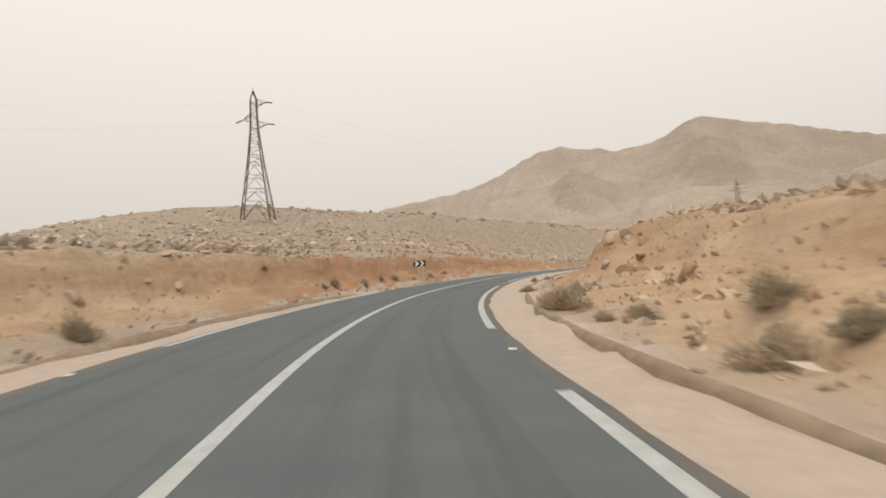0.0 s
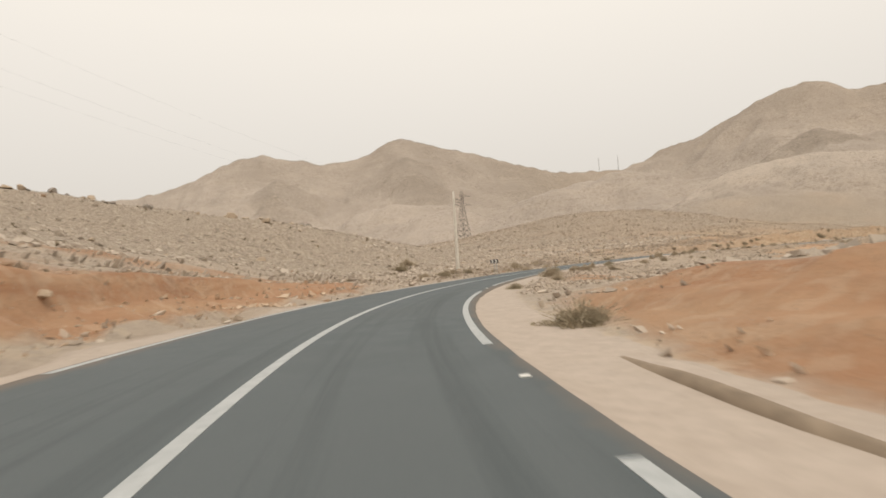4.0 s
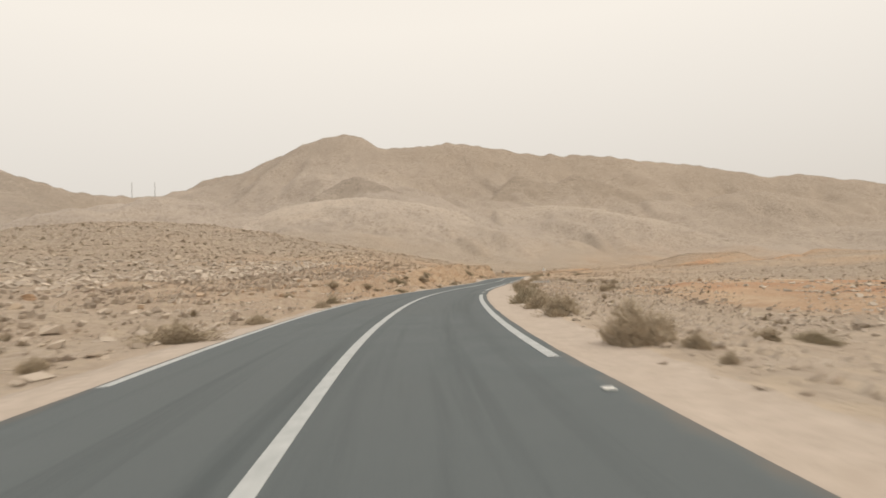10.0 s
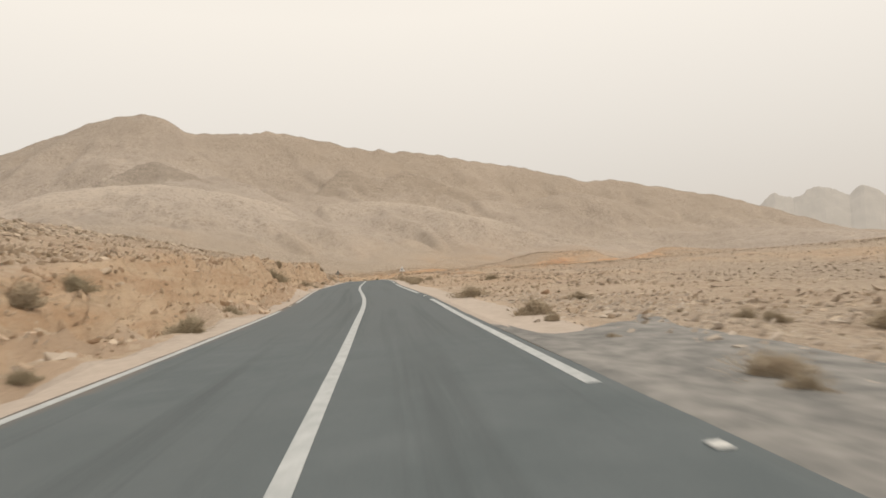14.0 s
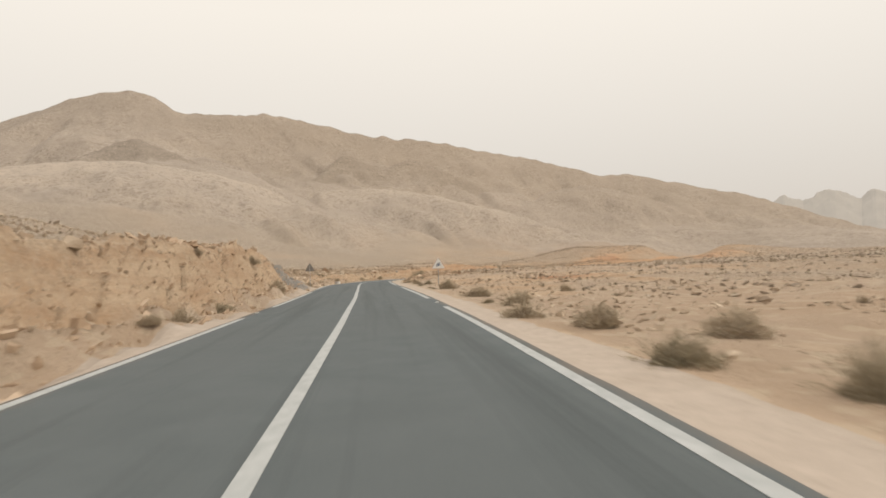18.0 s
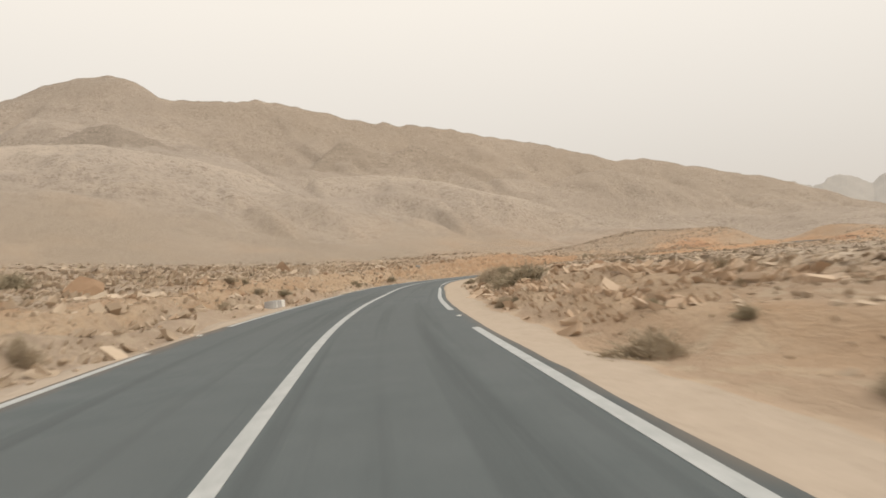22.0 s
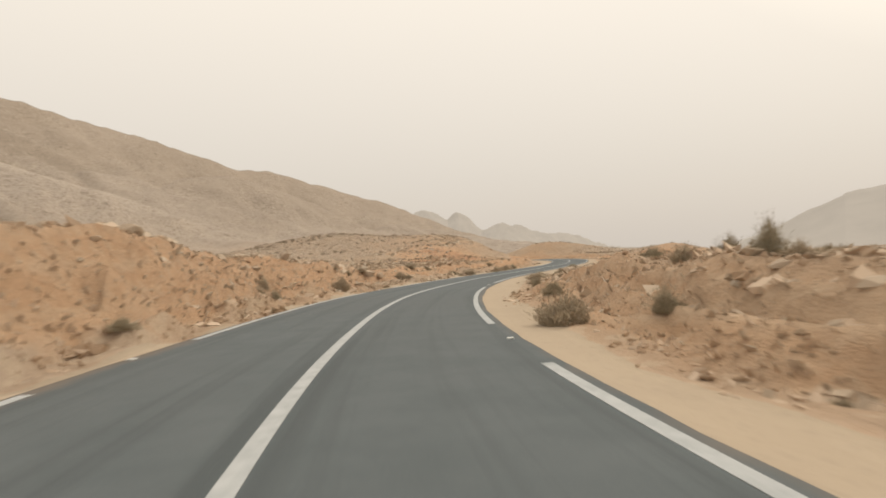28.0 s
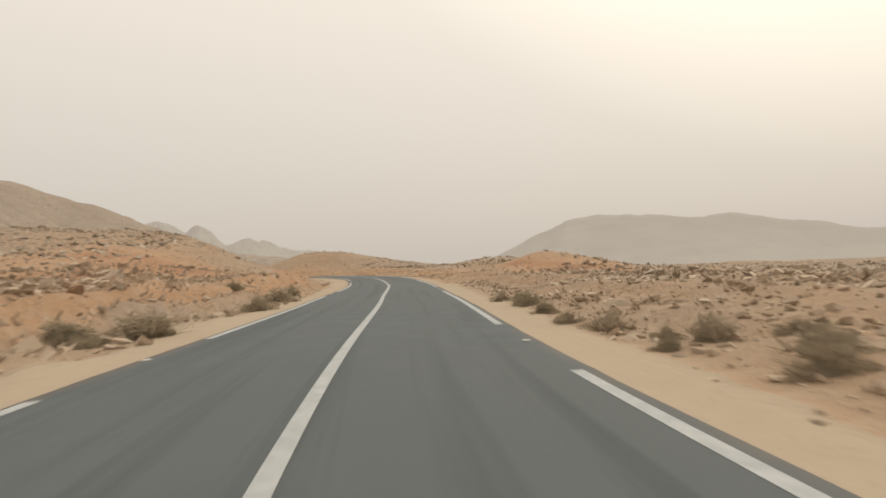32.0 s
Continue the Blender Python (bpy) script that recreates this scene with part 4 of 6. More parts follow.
def build_pylon():
    """The body stands corner-on to its arms."""
    root = new("lattice_pylon")
    levels = [3.25, 5.4, 7.7, 9.9, 11.2, 12.4, 13.5, 14.6, 15.7, 16.8, 17.9, 19.0, 20.0, 20.7]
    corners = [Matrix.Rotation((k + 0.5) * math.pi / 2, 3, "Z") for k in range(4)]
    root2 = math.sqrt(2)
    for k in range(4):
        m = Matrix.Rotation(k * math.pi / 2, 3, "Z")
        bm = bmesh.new()
        for a, b in zip((0, 3.25, 9.9, 15.7, 20.7), (3.25, 9.9, 15.7, 20.7, TOWER_TOP)):
            beam(bm, m @ Vector((tower_half(a) * root2, 0, a)), m @ Vector((tower_half(b) * root2, 0, b)), 0.14 if a < 12 else 0.11)
        leg = part("leg", bm, STEEL, root)
        foot = m @ Vector((tower_half(0) * root2, 0, 0))
        bm = bmesh.new()
        box(bm, foot.x - 0.3, foot.y - 0.3, -0.6, foot.x + 0.3, foot.y + 0.3, 0.06, 0.03)
        part("footing", bm, CONCRETE, leg, "pale concrete footing")
    for m in corners:
        bm = bmesh.new()
        # the open legs of the base
        h0, h1 = tower_half(0), tower_half(3.25)
        for sx in (-1, 1):
            beam(bm, m @ Vector((sx * h0, h0, 0)), m @ Vector((0, h1, 3.25)), 0.09)
            beam(bm, m @ Vector((sx * h1 * 1.07, h1 * 1.07, 1.7)), m @ Vector((sx * h1 * 0.52, h1 * 1.05, 1.7)), 0.05)
        for i, (a, b) in enumerate(zip(levels[:-1], levels[1:])):
            ha, hb = tower_half(a), tower_half(b)
            w = 0.065 if a < 11 else 0.05
            beam(bm, m @ Vector((-ha, ha, a)), m @ Vector((ha, ha, a)), w)
            if b < 10:
                beam(bm, m @ Vector((-ha, ha, a)), m @ Vector((0, hb, b)), w)
                beam(bm, m @ Vector((ha, ha, a)), m @ Vector((0, hb, b)), w)
            else:
                sx = 1 if i % 2 else -1
                beam(bm, m @ Vector((-sx * ha, ha, a)), m @ Vector((sx * hb, hb, b)), w)
        part("bracing", bm, STEEL, root)
    for z, side, reach in ((19.4, 1, 1.7), (17.0, -1, 1.5), (15.7, 1, 1.9)):
        bm = bmesh.new()
        h = tower_half(z) * root2
        tip = Vector((side * (h + reach), 0, z + 0.55))
        for sy in (-1, 1):
            foot, head = Vector((side * h * 0.6, sy * h * 0.4, z)), Vector((side * h * 0.6, sy * h * 0.4, z + 1.5))
            beam(bm, foot, tip, 0.07)
            beam(bm, head, tip, 0.06)
            for t in (0.3, 0.6):
                beam(bm, foot.lerp(tip, t), head.lerp(tip, t), 0.045)
        arm = part("cross_arm", bm, STEEL, root)
        bm = bmesh.new()
        for k in range(9):
            bmesh.ops.create_cone(bm, cap_ends=True, segments=8, radius1=0.13, radius2=0.07, depth=0.11, matrix=Matrix.Translation((tip.x + side * (0.1 + 0.14 * k), 0, tip.z - 0.035 * k)) @ Matrix.Rotation(math.pi / 2, 4, "Y"))
        part("insulator", bm, STEEL, arm, "tension string of insulator discs")
    bm = bmesh.new()
    beam(bm, (0, 0, 21.4), (0, 0, 22.9), 0.10, 0.05)
    part("tip", bm, STEEL, root)
    return root


PYLONS = [(-30.6, 103.5, 70), (134.9, 284.7, 62), (262.0, 395.0, 62)]
WIRE_ENDS = ((3.7, 19.6), (-3.6, 17.2), (4.0, 15.9))


def place_pylons():
    first = build_pylon()
    tagged(first, "tall dark steel lattice power pylon on the stony hill", "pylon", "power line pylons")
    out = []
    for i, (x, y, turn) in enumerate(PYLONS):
        z = height(x, y) - 0.1
        m = pose(x, y, z, 0, 0, turn - 90)
        if i == 0:
            first.matrix_world = m
            out.append(m)
        else:
            copy_thing(first, m)["label"] = "steel lattice power pylon far off in the dusty valley"
            out.append(m)
    return out


def wire(name, a, b, sag, radius, label):
    cu = bpy.data.curves.new(name, "CURVE")
    cu.dimensions, cu.bevel_depth, cu.bevel_resolution = "3D", radius, 1
    sp = cu.splines.new("POLY")
    n = 24
    sp.points.add(n)
    a, b = Vector(a), Vector(b)
    for k in range(n + 1):
        t = k / n
        p = a.lerp(b, t) - Vector((0, 0, sag * 4 * t * (1 - t)))
        sp.points[k].co = (*p, 1)
    cu.materials.append(STEEL)
    return tagged(new(name, cu), label, "power cable", "power cables")


def string_wires(mats):
    for a, b in zip(mats[:-1], mats[1:]):
        for x, z in WIRE_ENDS:
            wire("power_cable", a @ Vector((x, 0, z)), b @ Vector((x, 0, z)), 6.0, 0.004, "thin dark overhead cable strung between lattice pylons")
    a = mats[0]
    for x, z in WIRE_ENDS:
        start = a @ Vector((x, 0, z))
        wire("power_cable", start, start + Vector((-190, -90, 2)), 6.0, 0.004, "thin dark overhead cable leaving the lattice pylon")


string_wires(place_pylons())


def build_pole():
    root = tagged(new("concrete_pole"), "tall tapered pale concrete utility pole with two insulators", "utility pole")
    x, y = 46.5, 126.8
    z = height(x, y)
    root.matrix_world = pose(x, y, z, 0, 0, -30)
    top = 16.3 - z
    bm = bmesh.new()
    ring = []
    for h in np.linspace(-0.5, top, 9):
        r = 0.25 - 0.14 * max(h, 0) / top
        ring.append([bm.verts.new((r * math.cos(a), r * math.sin(a), h)) for a in np.linspace(0, 2 * math.pi, 12, endpoint=False)])
    for lo, hi in zip(ring[:-1], ring[1:]):
        for k in range(12):
            bm.faces.new((lo[k], lo[(k + 1) % 12], hi[(k + 1) % 12], hi[k]))
    bm.faces.new(ring[-1])
    part("shaft", bm, CONCRETE, root, smooth=True)
    for h in (top - 1.0, top - 1.75):
        bm = bmesh.new()
        beam(bm, (0.05, 0, h), (0.42, 0, h - 0.06), 0.05)
        bracket = part("bracket", bm, STEEL, root)
        bm = bmesh.new()
        for k in range(3):
            bmesh.ops.create_cone(bm, cap_ends=True, segments=8, radius1=0.09, radius2=0.05, depth=0.09, matrix=Matrix.Translation((0.44 + 0.10 * k, 0, h - 0.08 - 0.05 * k)))
        part("insulator", bm, STEEL, bracket, "dark insulator")
    wire("power_cable", root.matrix_world @ Vector((0.5, 0, top - 1.8)), (112.0, 192.0, 19.5), 2.2, 0.011, "thin cable running from the concrete pole over the hill")


build_pole()

# ---- road signs ----


def ground_at(station, right):
    x, y, turn = at_road(station, right)
    return x, y, height(x, y), turn


def build_chevron():
    root = new("chevron_board")
    w, h, z0 = 0.92, 0.43, 1.03
    bm = bmesh.new()
    box(bm, -w / 2, -0.012, z0, w / 2, 0.012, z0 + h, 0.004)
    panel = part("panel", bm, BLACK, root)
    for x in (-0.37, 0.03):
        bm = bmesh.new()
        t, a = 0.15, 0.18
        slab(bm, [(x, z0 + 0.04), (x + t, z0 + 0.04), (x + t + a, z0 + h / 2), (x + t, z0 + h - 0.04), (x, z0 + h - 0.04), (x + a, z0 + h / 2)], -0.019, -0.011)
        part("chevron", bm, WHITE, panel, "white chevron arrow")
    for x in (-0.02, 0.24):
        bm = bmesh.new()
        box(bm, x - 0.045, 0.013, -0.4, x + 0.045, 0.08, z0 + h - 0.03, 0.006)
        part("post", bm, GALV, root)
    return root


def build_warning(symbol):
    root = new("warning_sign")
    r, z0 = 0.50, 1.15 if symbol else 1.75
    tri = [(-r, z0), (r, z0), (0, z0 + r * 1.732)]

    def shrunk(k):
        cx, cz = 0, z0 + r * 1.732 / 3
        return [(cx + (x - cx) * k, cz + (z - cz) * k) for x, z in tri]

    def trimmed(points, cut=0.10):
        out = []
        for i, p in enumerate(points):
            for q in (points[i - 1], points[(i + 1) % 3]):
                out.append((p[0] + (q[0] - p[0]) * cut, p[1] + (q[1] - p[1]) * cut))
        return out

    bm = bmesh.new()
    slab(bm, trimmed(tri, 0.07), -0.004, 0.012)
    plate = part("plate", bm, BACK if not symbol else RED, root)
    if symbol:
        bm = bmesh.new()
        slab(bm, trimmed(shrunk(0.87), 0.06), -0.010, -0.003)
        part("face", bm, WHITE, plate, "white face of the sign")
        bm = bmesh.new()
        zc = z0 + 0.27
        path = [(0.07, zc + 0.20), (0.085, zc + 0.02), (0.05, zc - 0.06), (0.0, zc - 0.02), (-0.03, zc + 0.10), (-0.075, zc + 0.12), (-0.095, zc + 0.02), (-0.10, zc - 0.14)]
        for a, b in zip(path[:-1], path[1:]):
            beam(bm, (a[0], -0.012, a[1]), (b[0], -0.012, b[1]), 0.055)
        part("symbol", bm, BLUE, plate, "dark double-bend arrow")
    bm = bmesh.new()
    box(bm, -0.03, 0.013, -0.4, 0.03, 0.06, z0 + 0.62, 0.005)
    part("post", bm, GALV, root)
    return root


def place_signs():
    for i, (st, right, rise) in enumerate(((3.40, -4.9, 1.47), (9.11, -6.2, 1.26))):
        x, y, z, turn = ground_at(st, right)
        k = int(np.argmin(np.abs(RU - st)))
        base = RP[k, 2] + rise - 1.25
        ob = build_chevron()
        ob.matrix_world = pose(x, y, max(z - 0.05, base) if z < base + 0.35 else base, 0, 0, turn + (14 if i == 0 else 6))
        tagged(ob, "black board with two white chevrons pointing round the bend", "chevron sign", "chevron boards")
    x, y, z, turn = ground_at(21.5, 6.25)
    ob = build_warning(True)
    ob.matrix_world = pose(x, y, z + 0.05, 0, 2, turn - 6) @ Matrix.Diagonal((1.08, 1.0, 1.08, 1))
    tagged(ob, "triangular white warning sign with a red border and double bend arrow", "road sign", "triangular road signs")
    x, y, z, turn = ground_at(22.67, -5.1)
    ob = build_warning(False)
    ob.matrix_world = pose(x, y, z, 0, 0, turn + 180)
    tagged(ob, "grey metal back of a triangular road sign on a thin post", "road sign", "triangular road signs")


place_signs()


GREY_BAND = plain("weathered_grey_paint", (0.36, 0.36, 0.365), (0.47, 0.465, 0.46), 0.75, 3.0, 0.0, 0.05)


def build_barriers():
    """White parapet blocks at a culvert."""
    for i, (st, right) in enumerate(((23.985, -4.5), (24.08, -4.48))):
        x, y, z, turn = ground_at(st, right)
        k = int(np.argmin(np.abs(RU - st)))
        root = tagged(new("parapet_block"), "low concrete parapet block painted half white and half grey", "concrete block", "parapet blocks")
        root.matrix_world = pose(x, y, RP[k, 2] - 0.12, 0, 0, turn) @ Matrix.Diagonal((0.8, 0.66, 0.68, 1))
        bm = bmesh.new()
        box(bm, -0.22, -0.95, -0.3, 0.22, 0.95, 0.58, 0.03)
        part("body", bm, WHITE, root)
        bm = bmesh.new()
        box(bm, -0.226, -0.956, -0.29, 0.226, 0.02, 0.586, 0.03)
        part("stripe", bm, GREY_BAND, root, "grey-blue painted half")


build_barriers()

# ---- shrubs: station, offset to the right, width, height for that width ----
SHRUBS_A = [
    (0.54, 6.1, 1.2, 0.67), (0.55, 7.3, 1, 0.58), (0.8, 7.7, 1.1, 0.7), (0.95, 5.4, 0.6, 0.6), (0.97, 6.2, 0.9, 0.57), (1.06, -6.3, 1.2, 0.69),
    (1.33, 5.4, 1.5, 0.5), (1.78, 6.5, 1.4, 0.86), (1.96, 4.7, 0.9, 0.44), (2.04, -7.3, 0.6, 0.5), (2.24, -12.8, 1.6, 0.35), (2.52, -6.9, 0.8, 0.35),
    (2.6, -6.9, 1, 0.56), (2.76, 4.5, 0.5, 0.8), (2.91, -6.5, 0.9, 0.69), (3.05, 4.9, 0.6, 0.56), (3.28, -7.4, 0.7, 0.75), (3.41, -6.9, 0.8, 0.75),
    (3.59, -6.5, 0.5, 0.6), (4.08, -7.3, 1.1, 0.63), (5, 5.4, 2, 0.35), (6.46, 4.5, 1, 0.47), (7.23, 6.3, 1.1, 0.53), (7.78, 5, 2.0, 0.55),
]
SHRUBS_B = [
    (8.12, 4.6, 1.3, 0.68), (8.5, 6.1, 1.5, 0.5), (8.42, 5.2, 1.1, 0.56), (8.56, 5.1, 1.3, 0.47), (8.67, 8.1, 1.2, 0.55), (8.8, 4.5, 0.6, 0.58),
    (8.85, 5.6, 0.9, 0.56), (8.87, 4.6, 0.7, 0.57), (8.96, -13.6, 1.7, 0.58), (9.09, -12.5, 2.5, 0.47), (9.16, 5.9, 0.8, 0.75), (9.16, 4.5, 0.7, 1),
    (9.46, -16.6, 1.4, 0.5), (9.48, 4.8, 1.4, 0.45), (9.51, -23.5, 3, 0.35), (9.52, -5, 1.6, 0.35), (9.53, -15.7, 1.9, 0.45), (9.65, -14.6, 1.9, 0.45),
    (9.76, -26, 2.7, 0.5), (9.77, -9.7, 1.2, 0.7), (9.8, 7.3, 1.4, 0.35), (9.82, -12.3, 1, 0.75), (10.02, -6, 0.9, 0.92), (10.04, -5, 1, 0.57),
]
SHRUBS_C = [
    (10.14, -4.6, 1.1, 0.37), (10.25, -12.5, 2, 0.62), (10.26, 7.5, 1.3, 0.51), (10.35, 5.7, 0.8, 0.7), (10.58, 5, 0.3, 0.7), (10.67, -12.8, 1.7, 0.57),
    (10.68, 5.3, 0.6, 0.63), (10.74, 4.6, 1.5, 0.63), (10.81, -5.9, 0.8, 0.43), (10.9, 8, 0.8, 0.42), (10.95, 9.4, 1, 0.36), (11.1, -5, 2, 0.35),
    (11.17, 4.6, 1.3, 0.71), (11.39, 5.4, 0.6, 0.78), (11.41, 4.5, 1.2, 0.6), (11.5, -4.8, 1, 0.46), (11.61, 4.6, 1.5, 0.58), (12.02, 8.3, 0.4, 0.6),
    (12.03, -4.6, 0.9, 0.51), (12.07, 5.2, 0.9, 0.58), (12.37, -5.4, 1.1, 0.6), (12.39, 4.9, 0.9, 0.67), (12.45, -8.2, 0.8, 0.45), (12.55, 4.7, 0.9, 0.67),
]
SHRUBS_D = [
    (12.97, 5.6, 1.3, 0.35), (12.98, 4.5, 1.1, 0.56), (13.13, -8.7, 1.3, 0.43), (13.14, 10.3, 1.2, 0.6), (13.28, -6.2, 0.8, 0.35), (13.44, 4.9, 1.1, 0.53),
    (13.57, -8.1, 1.4, 0.38), (13.58, -9.5, 0.7, 0.6), (13.65, -5.7, 1, 0.4), (13.68, 11.5, 2.1, 0.35), (13.7, 6, 0.3, 0.67), (13.84, 4.4, 1.3, 0.54),
    (13.99, -7.2, 1.6, 0.45), (14.2, -8, 1, 0.42), (14.35, -5.7, 0.8, 0.67), (14.38, 4.5, 0.5, 0.56), (14.42, -8, 1, 0.6), (14.46, 4.6, 1, 0.4),
    (14.53, 12.8, 1.5, 0.36), (14.6, -8.4, 1.3, 0.35), (14.63, 12, 0.9, 0.45), (14.7, 4.4, 0.4, 0.35), (14.8, -5.2, 0.7, 0.42), (14.83, -7.2, 1.7, 0.5),
]
SHRUBS_E = [
    (14.86, 10.7, 1.2, 0.5), (14.87, 8.8, 0.8, 0.42), (14.95, 8.6, 0.7, 0.4), (14.98, 4.5, 0.5, 0.55), (15.12, -7.6, 1.4, 0.56), (15.17, 4.6, 1.3, 0.47),
    (15.27, 5.1, 0.5, 0.6), (15.32, -4.8, 1.3, 0.53), (15.44, -8.6, 1.2, 0.58), (15.66, 8.1, 1.1, 0.36), (15.95, 4.6, 1.7, 0.4), (15.97, -5.6, 1.4, 0.45),
    (17.62, 4.4, 1, 0.64), (17.86, -7.4, 2.5, 0.56), (17.91, 4.9, 0.7, 0.58), (18.03, -5, 1.3, 0.44), (18.07, 4.7, 1.4, 0.5), (18.16, 12.1, 2, 0.35),
    (18.39, -7.9, 1, 1.1), (18.4, 5.5, 1.1, 0.65), (18.49, -5.1, 1.6, 0.5), (18.58, 4.7, 1.3, 0.44), (18.71, 6.9, 1.3, 0.52), (18.91, 5.4, 1.4, 0.45),
]
SHRUBS_F = [
    (19.09, 4.6, 1.3, 0.39), (19.19, -4.7, 0.8, 0.4), (19.43, 5.5, 1.3, 0.5), (19.44, -5.1, 1.1, 0.67), (19.53, 4.8, 0.6, 0.38), (19.9, -5.4, 1.5, 0.42),
    (19.93, 5.4, 1.4, 0.45), (20.04, 9.8, 0.9, 0.51), (20.13, -7, 0.6, 0.62), (20.72, 5.5, 1.3, 0.6), (20.78, 4.7, 0.4, 0.4), (20.81, -4.9, 1.5, 0.85),
    (20.94, -6.6, 1, 0.63), (20.95, 4.7, 0.4, 0.4), (21.44, 4.8, 0.7, 0.4), (21.77, 5.8, 1.2, 0.42), (22.04, 5.2, 0.9, 0.54), (22.36, 5.3, 0.6, 0.6),
    (22.61, 6.4, 0.5, 0.5), (22.61, 4.9, 1.5, 0.35), (22.85, 6.3, 0.6, 0.4), (22.87, -5.6, 0.8, 1), (23.44, 5.2, 0.4, 0.47), (23.47, 4.8, 1.1, 0.37),
]
SHRUBS_G = [
    (23.84, -14, 1.9, 0.5), (23.91, -6.1, 1.3, 0.45), (23.92, 6.6, 2.86, 0.39), (24.13, 4.6, 0.4, 0.4), (24.17, 6.6, 1.17, 0.58), (24.22, 6, 1.82, 0.65),
    (24.29, -7.7, 1.1, 0.35), (24.36, -6.5, 1, 0.51), (24.4, -7.4, 0.8, 0.45), (24.43, -5.6, 1.1, 0.36), (24.53, 4.6, 0.5, 0.58), (24.59, 7, 1.56, 0.38),
    (24.59, 5.9, 1.95, 0.65), (24.69, 5.5, 0.65, 0.5), (24.94, 6, 1.95, 0.42), (25.04, 7.1, 1.69, 0.39), (25.04, 5.1, 0.8, 0.42), (25.12, 5.7, 0.78, 0.75),
    (25.34, -5.3, 0.7, 0.35), (25.4, 4.9, 1.2, 0.4), (25.54, 4.6, 0.4, 0.5), (25.56, 7.1, 1.43, 0.54), (25.57, 6, 1.56, 0.47), (25.78, 6, 0.65, 0.5),
]
SHRUBS_H = [
    (25.84, -5.5, 1.2, 1.1), (25.93, 5.9, 1.56, 0.65), (26.05, -5.4, 0.4, 0.48), (26.1, 7.9, 1.3, 0.43), (26.55, -5.3, 1.2, 0.5), (26.79, 4.8, 1.3, 0.47),
    (28.45, 5.3, 0.3, 0.35), (28.96, 6.1, 0.8, 0.93), (29.08, 4.5, 1.6, 0.5), (29.09, -5.1, 0.7, 0.54), (29.45, 5.2, 0.8, 0.69), (29.59, 5.1, 0.4, 0.67),
    (30.17, -6.6, 1.4, 0.44), (30.18, -5.9, 0.8, 0.5), (30.46, -8, 1.1, 0.67), (30.47, -7.4, 1.1, 0.83), (30.51, 5.6, 0.8, 0.67), (30.76, 7, 0.5, 0.5),
    (30.95, 5.5, 1.1, 0.35), (31.06, -6.6, 1.4, 0.73), (31.2, 6.9, 0.8, 0.42), (31.26, 5.4, 1.6, 0.36), (31.29, -8.1, 0.6, 0.47), (31.49, -8.3, 0.6, 0.83),
]
SHRUBS_I = [
    (31.57, 4.8, 0.7, 0.55), (31.62, 6, 0.6, 0.5), (31.74, 5, 0.9, 0.6), (31.78, -8.7, 1, 0.44), (32.04, 4.9, 1.3, 0.36), (32.1, -7.1, 1.4, 0.55),
    (32.12, 6.8, 1.3, 0.35), (32.17, -6.7, 0.7, 0.8), (32.55, -8.6, 1.8, 0.35), (32.57, 6.1, 1.1, 0.5), (32.7, 7.2, 0.9, 0.35), (32.76, 6.2, 1.1, 0.55),
    (32.81, 5.7, 0.5, 0.8), (32.89, -8.5, 1.4, 0.42), (32.99, 5.4, 1.4, 0.35), (33.07, 4.7, 0.8, 0.47), (33.08, -6.2, 1.8, 0.35), (33.17, -5.2, 2.3, 0.35),
    (33.51, 4.9, 1.1, 0.75), (34.41, -5.2, 1.9, 0.54), (34.43, -7.8, 1.2, 0.55), (33.42, 4.8, 1, 0.7), (33.26, 4.8, 0.9, 0.6), (33.8, 4.7, 1, 0.6),
    (33.9, -4.9, 1.6, 0.6), (34.9, -5.8, 1.1, 0.8), (33.11, -6.9, 1.4, 0.4), (32.72, 5.1, 0.6, 0.65), (32.5, 5.6, 1, 0.54),
]
SHRUBS = SHRUBS_A + SHRUBS_B + SHRUBS_C + SHRUBS_D + SHRUBS_E + SHRUBS_F + SHRUBS_G + SHRUBS_H + SHRUBS_I


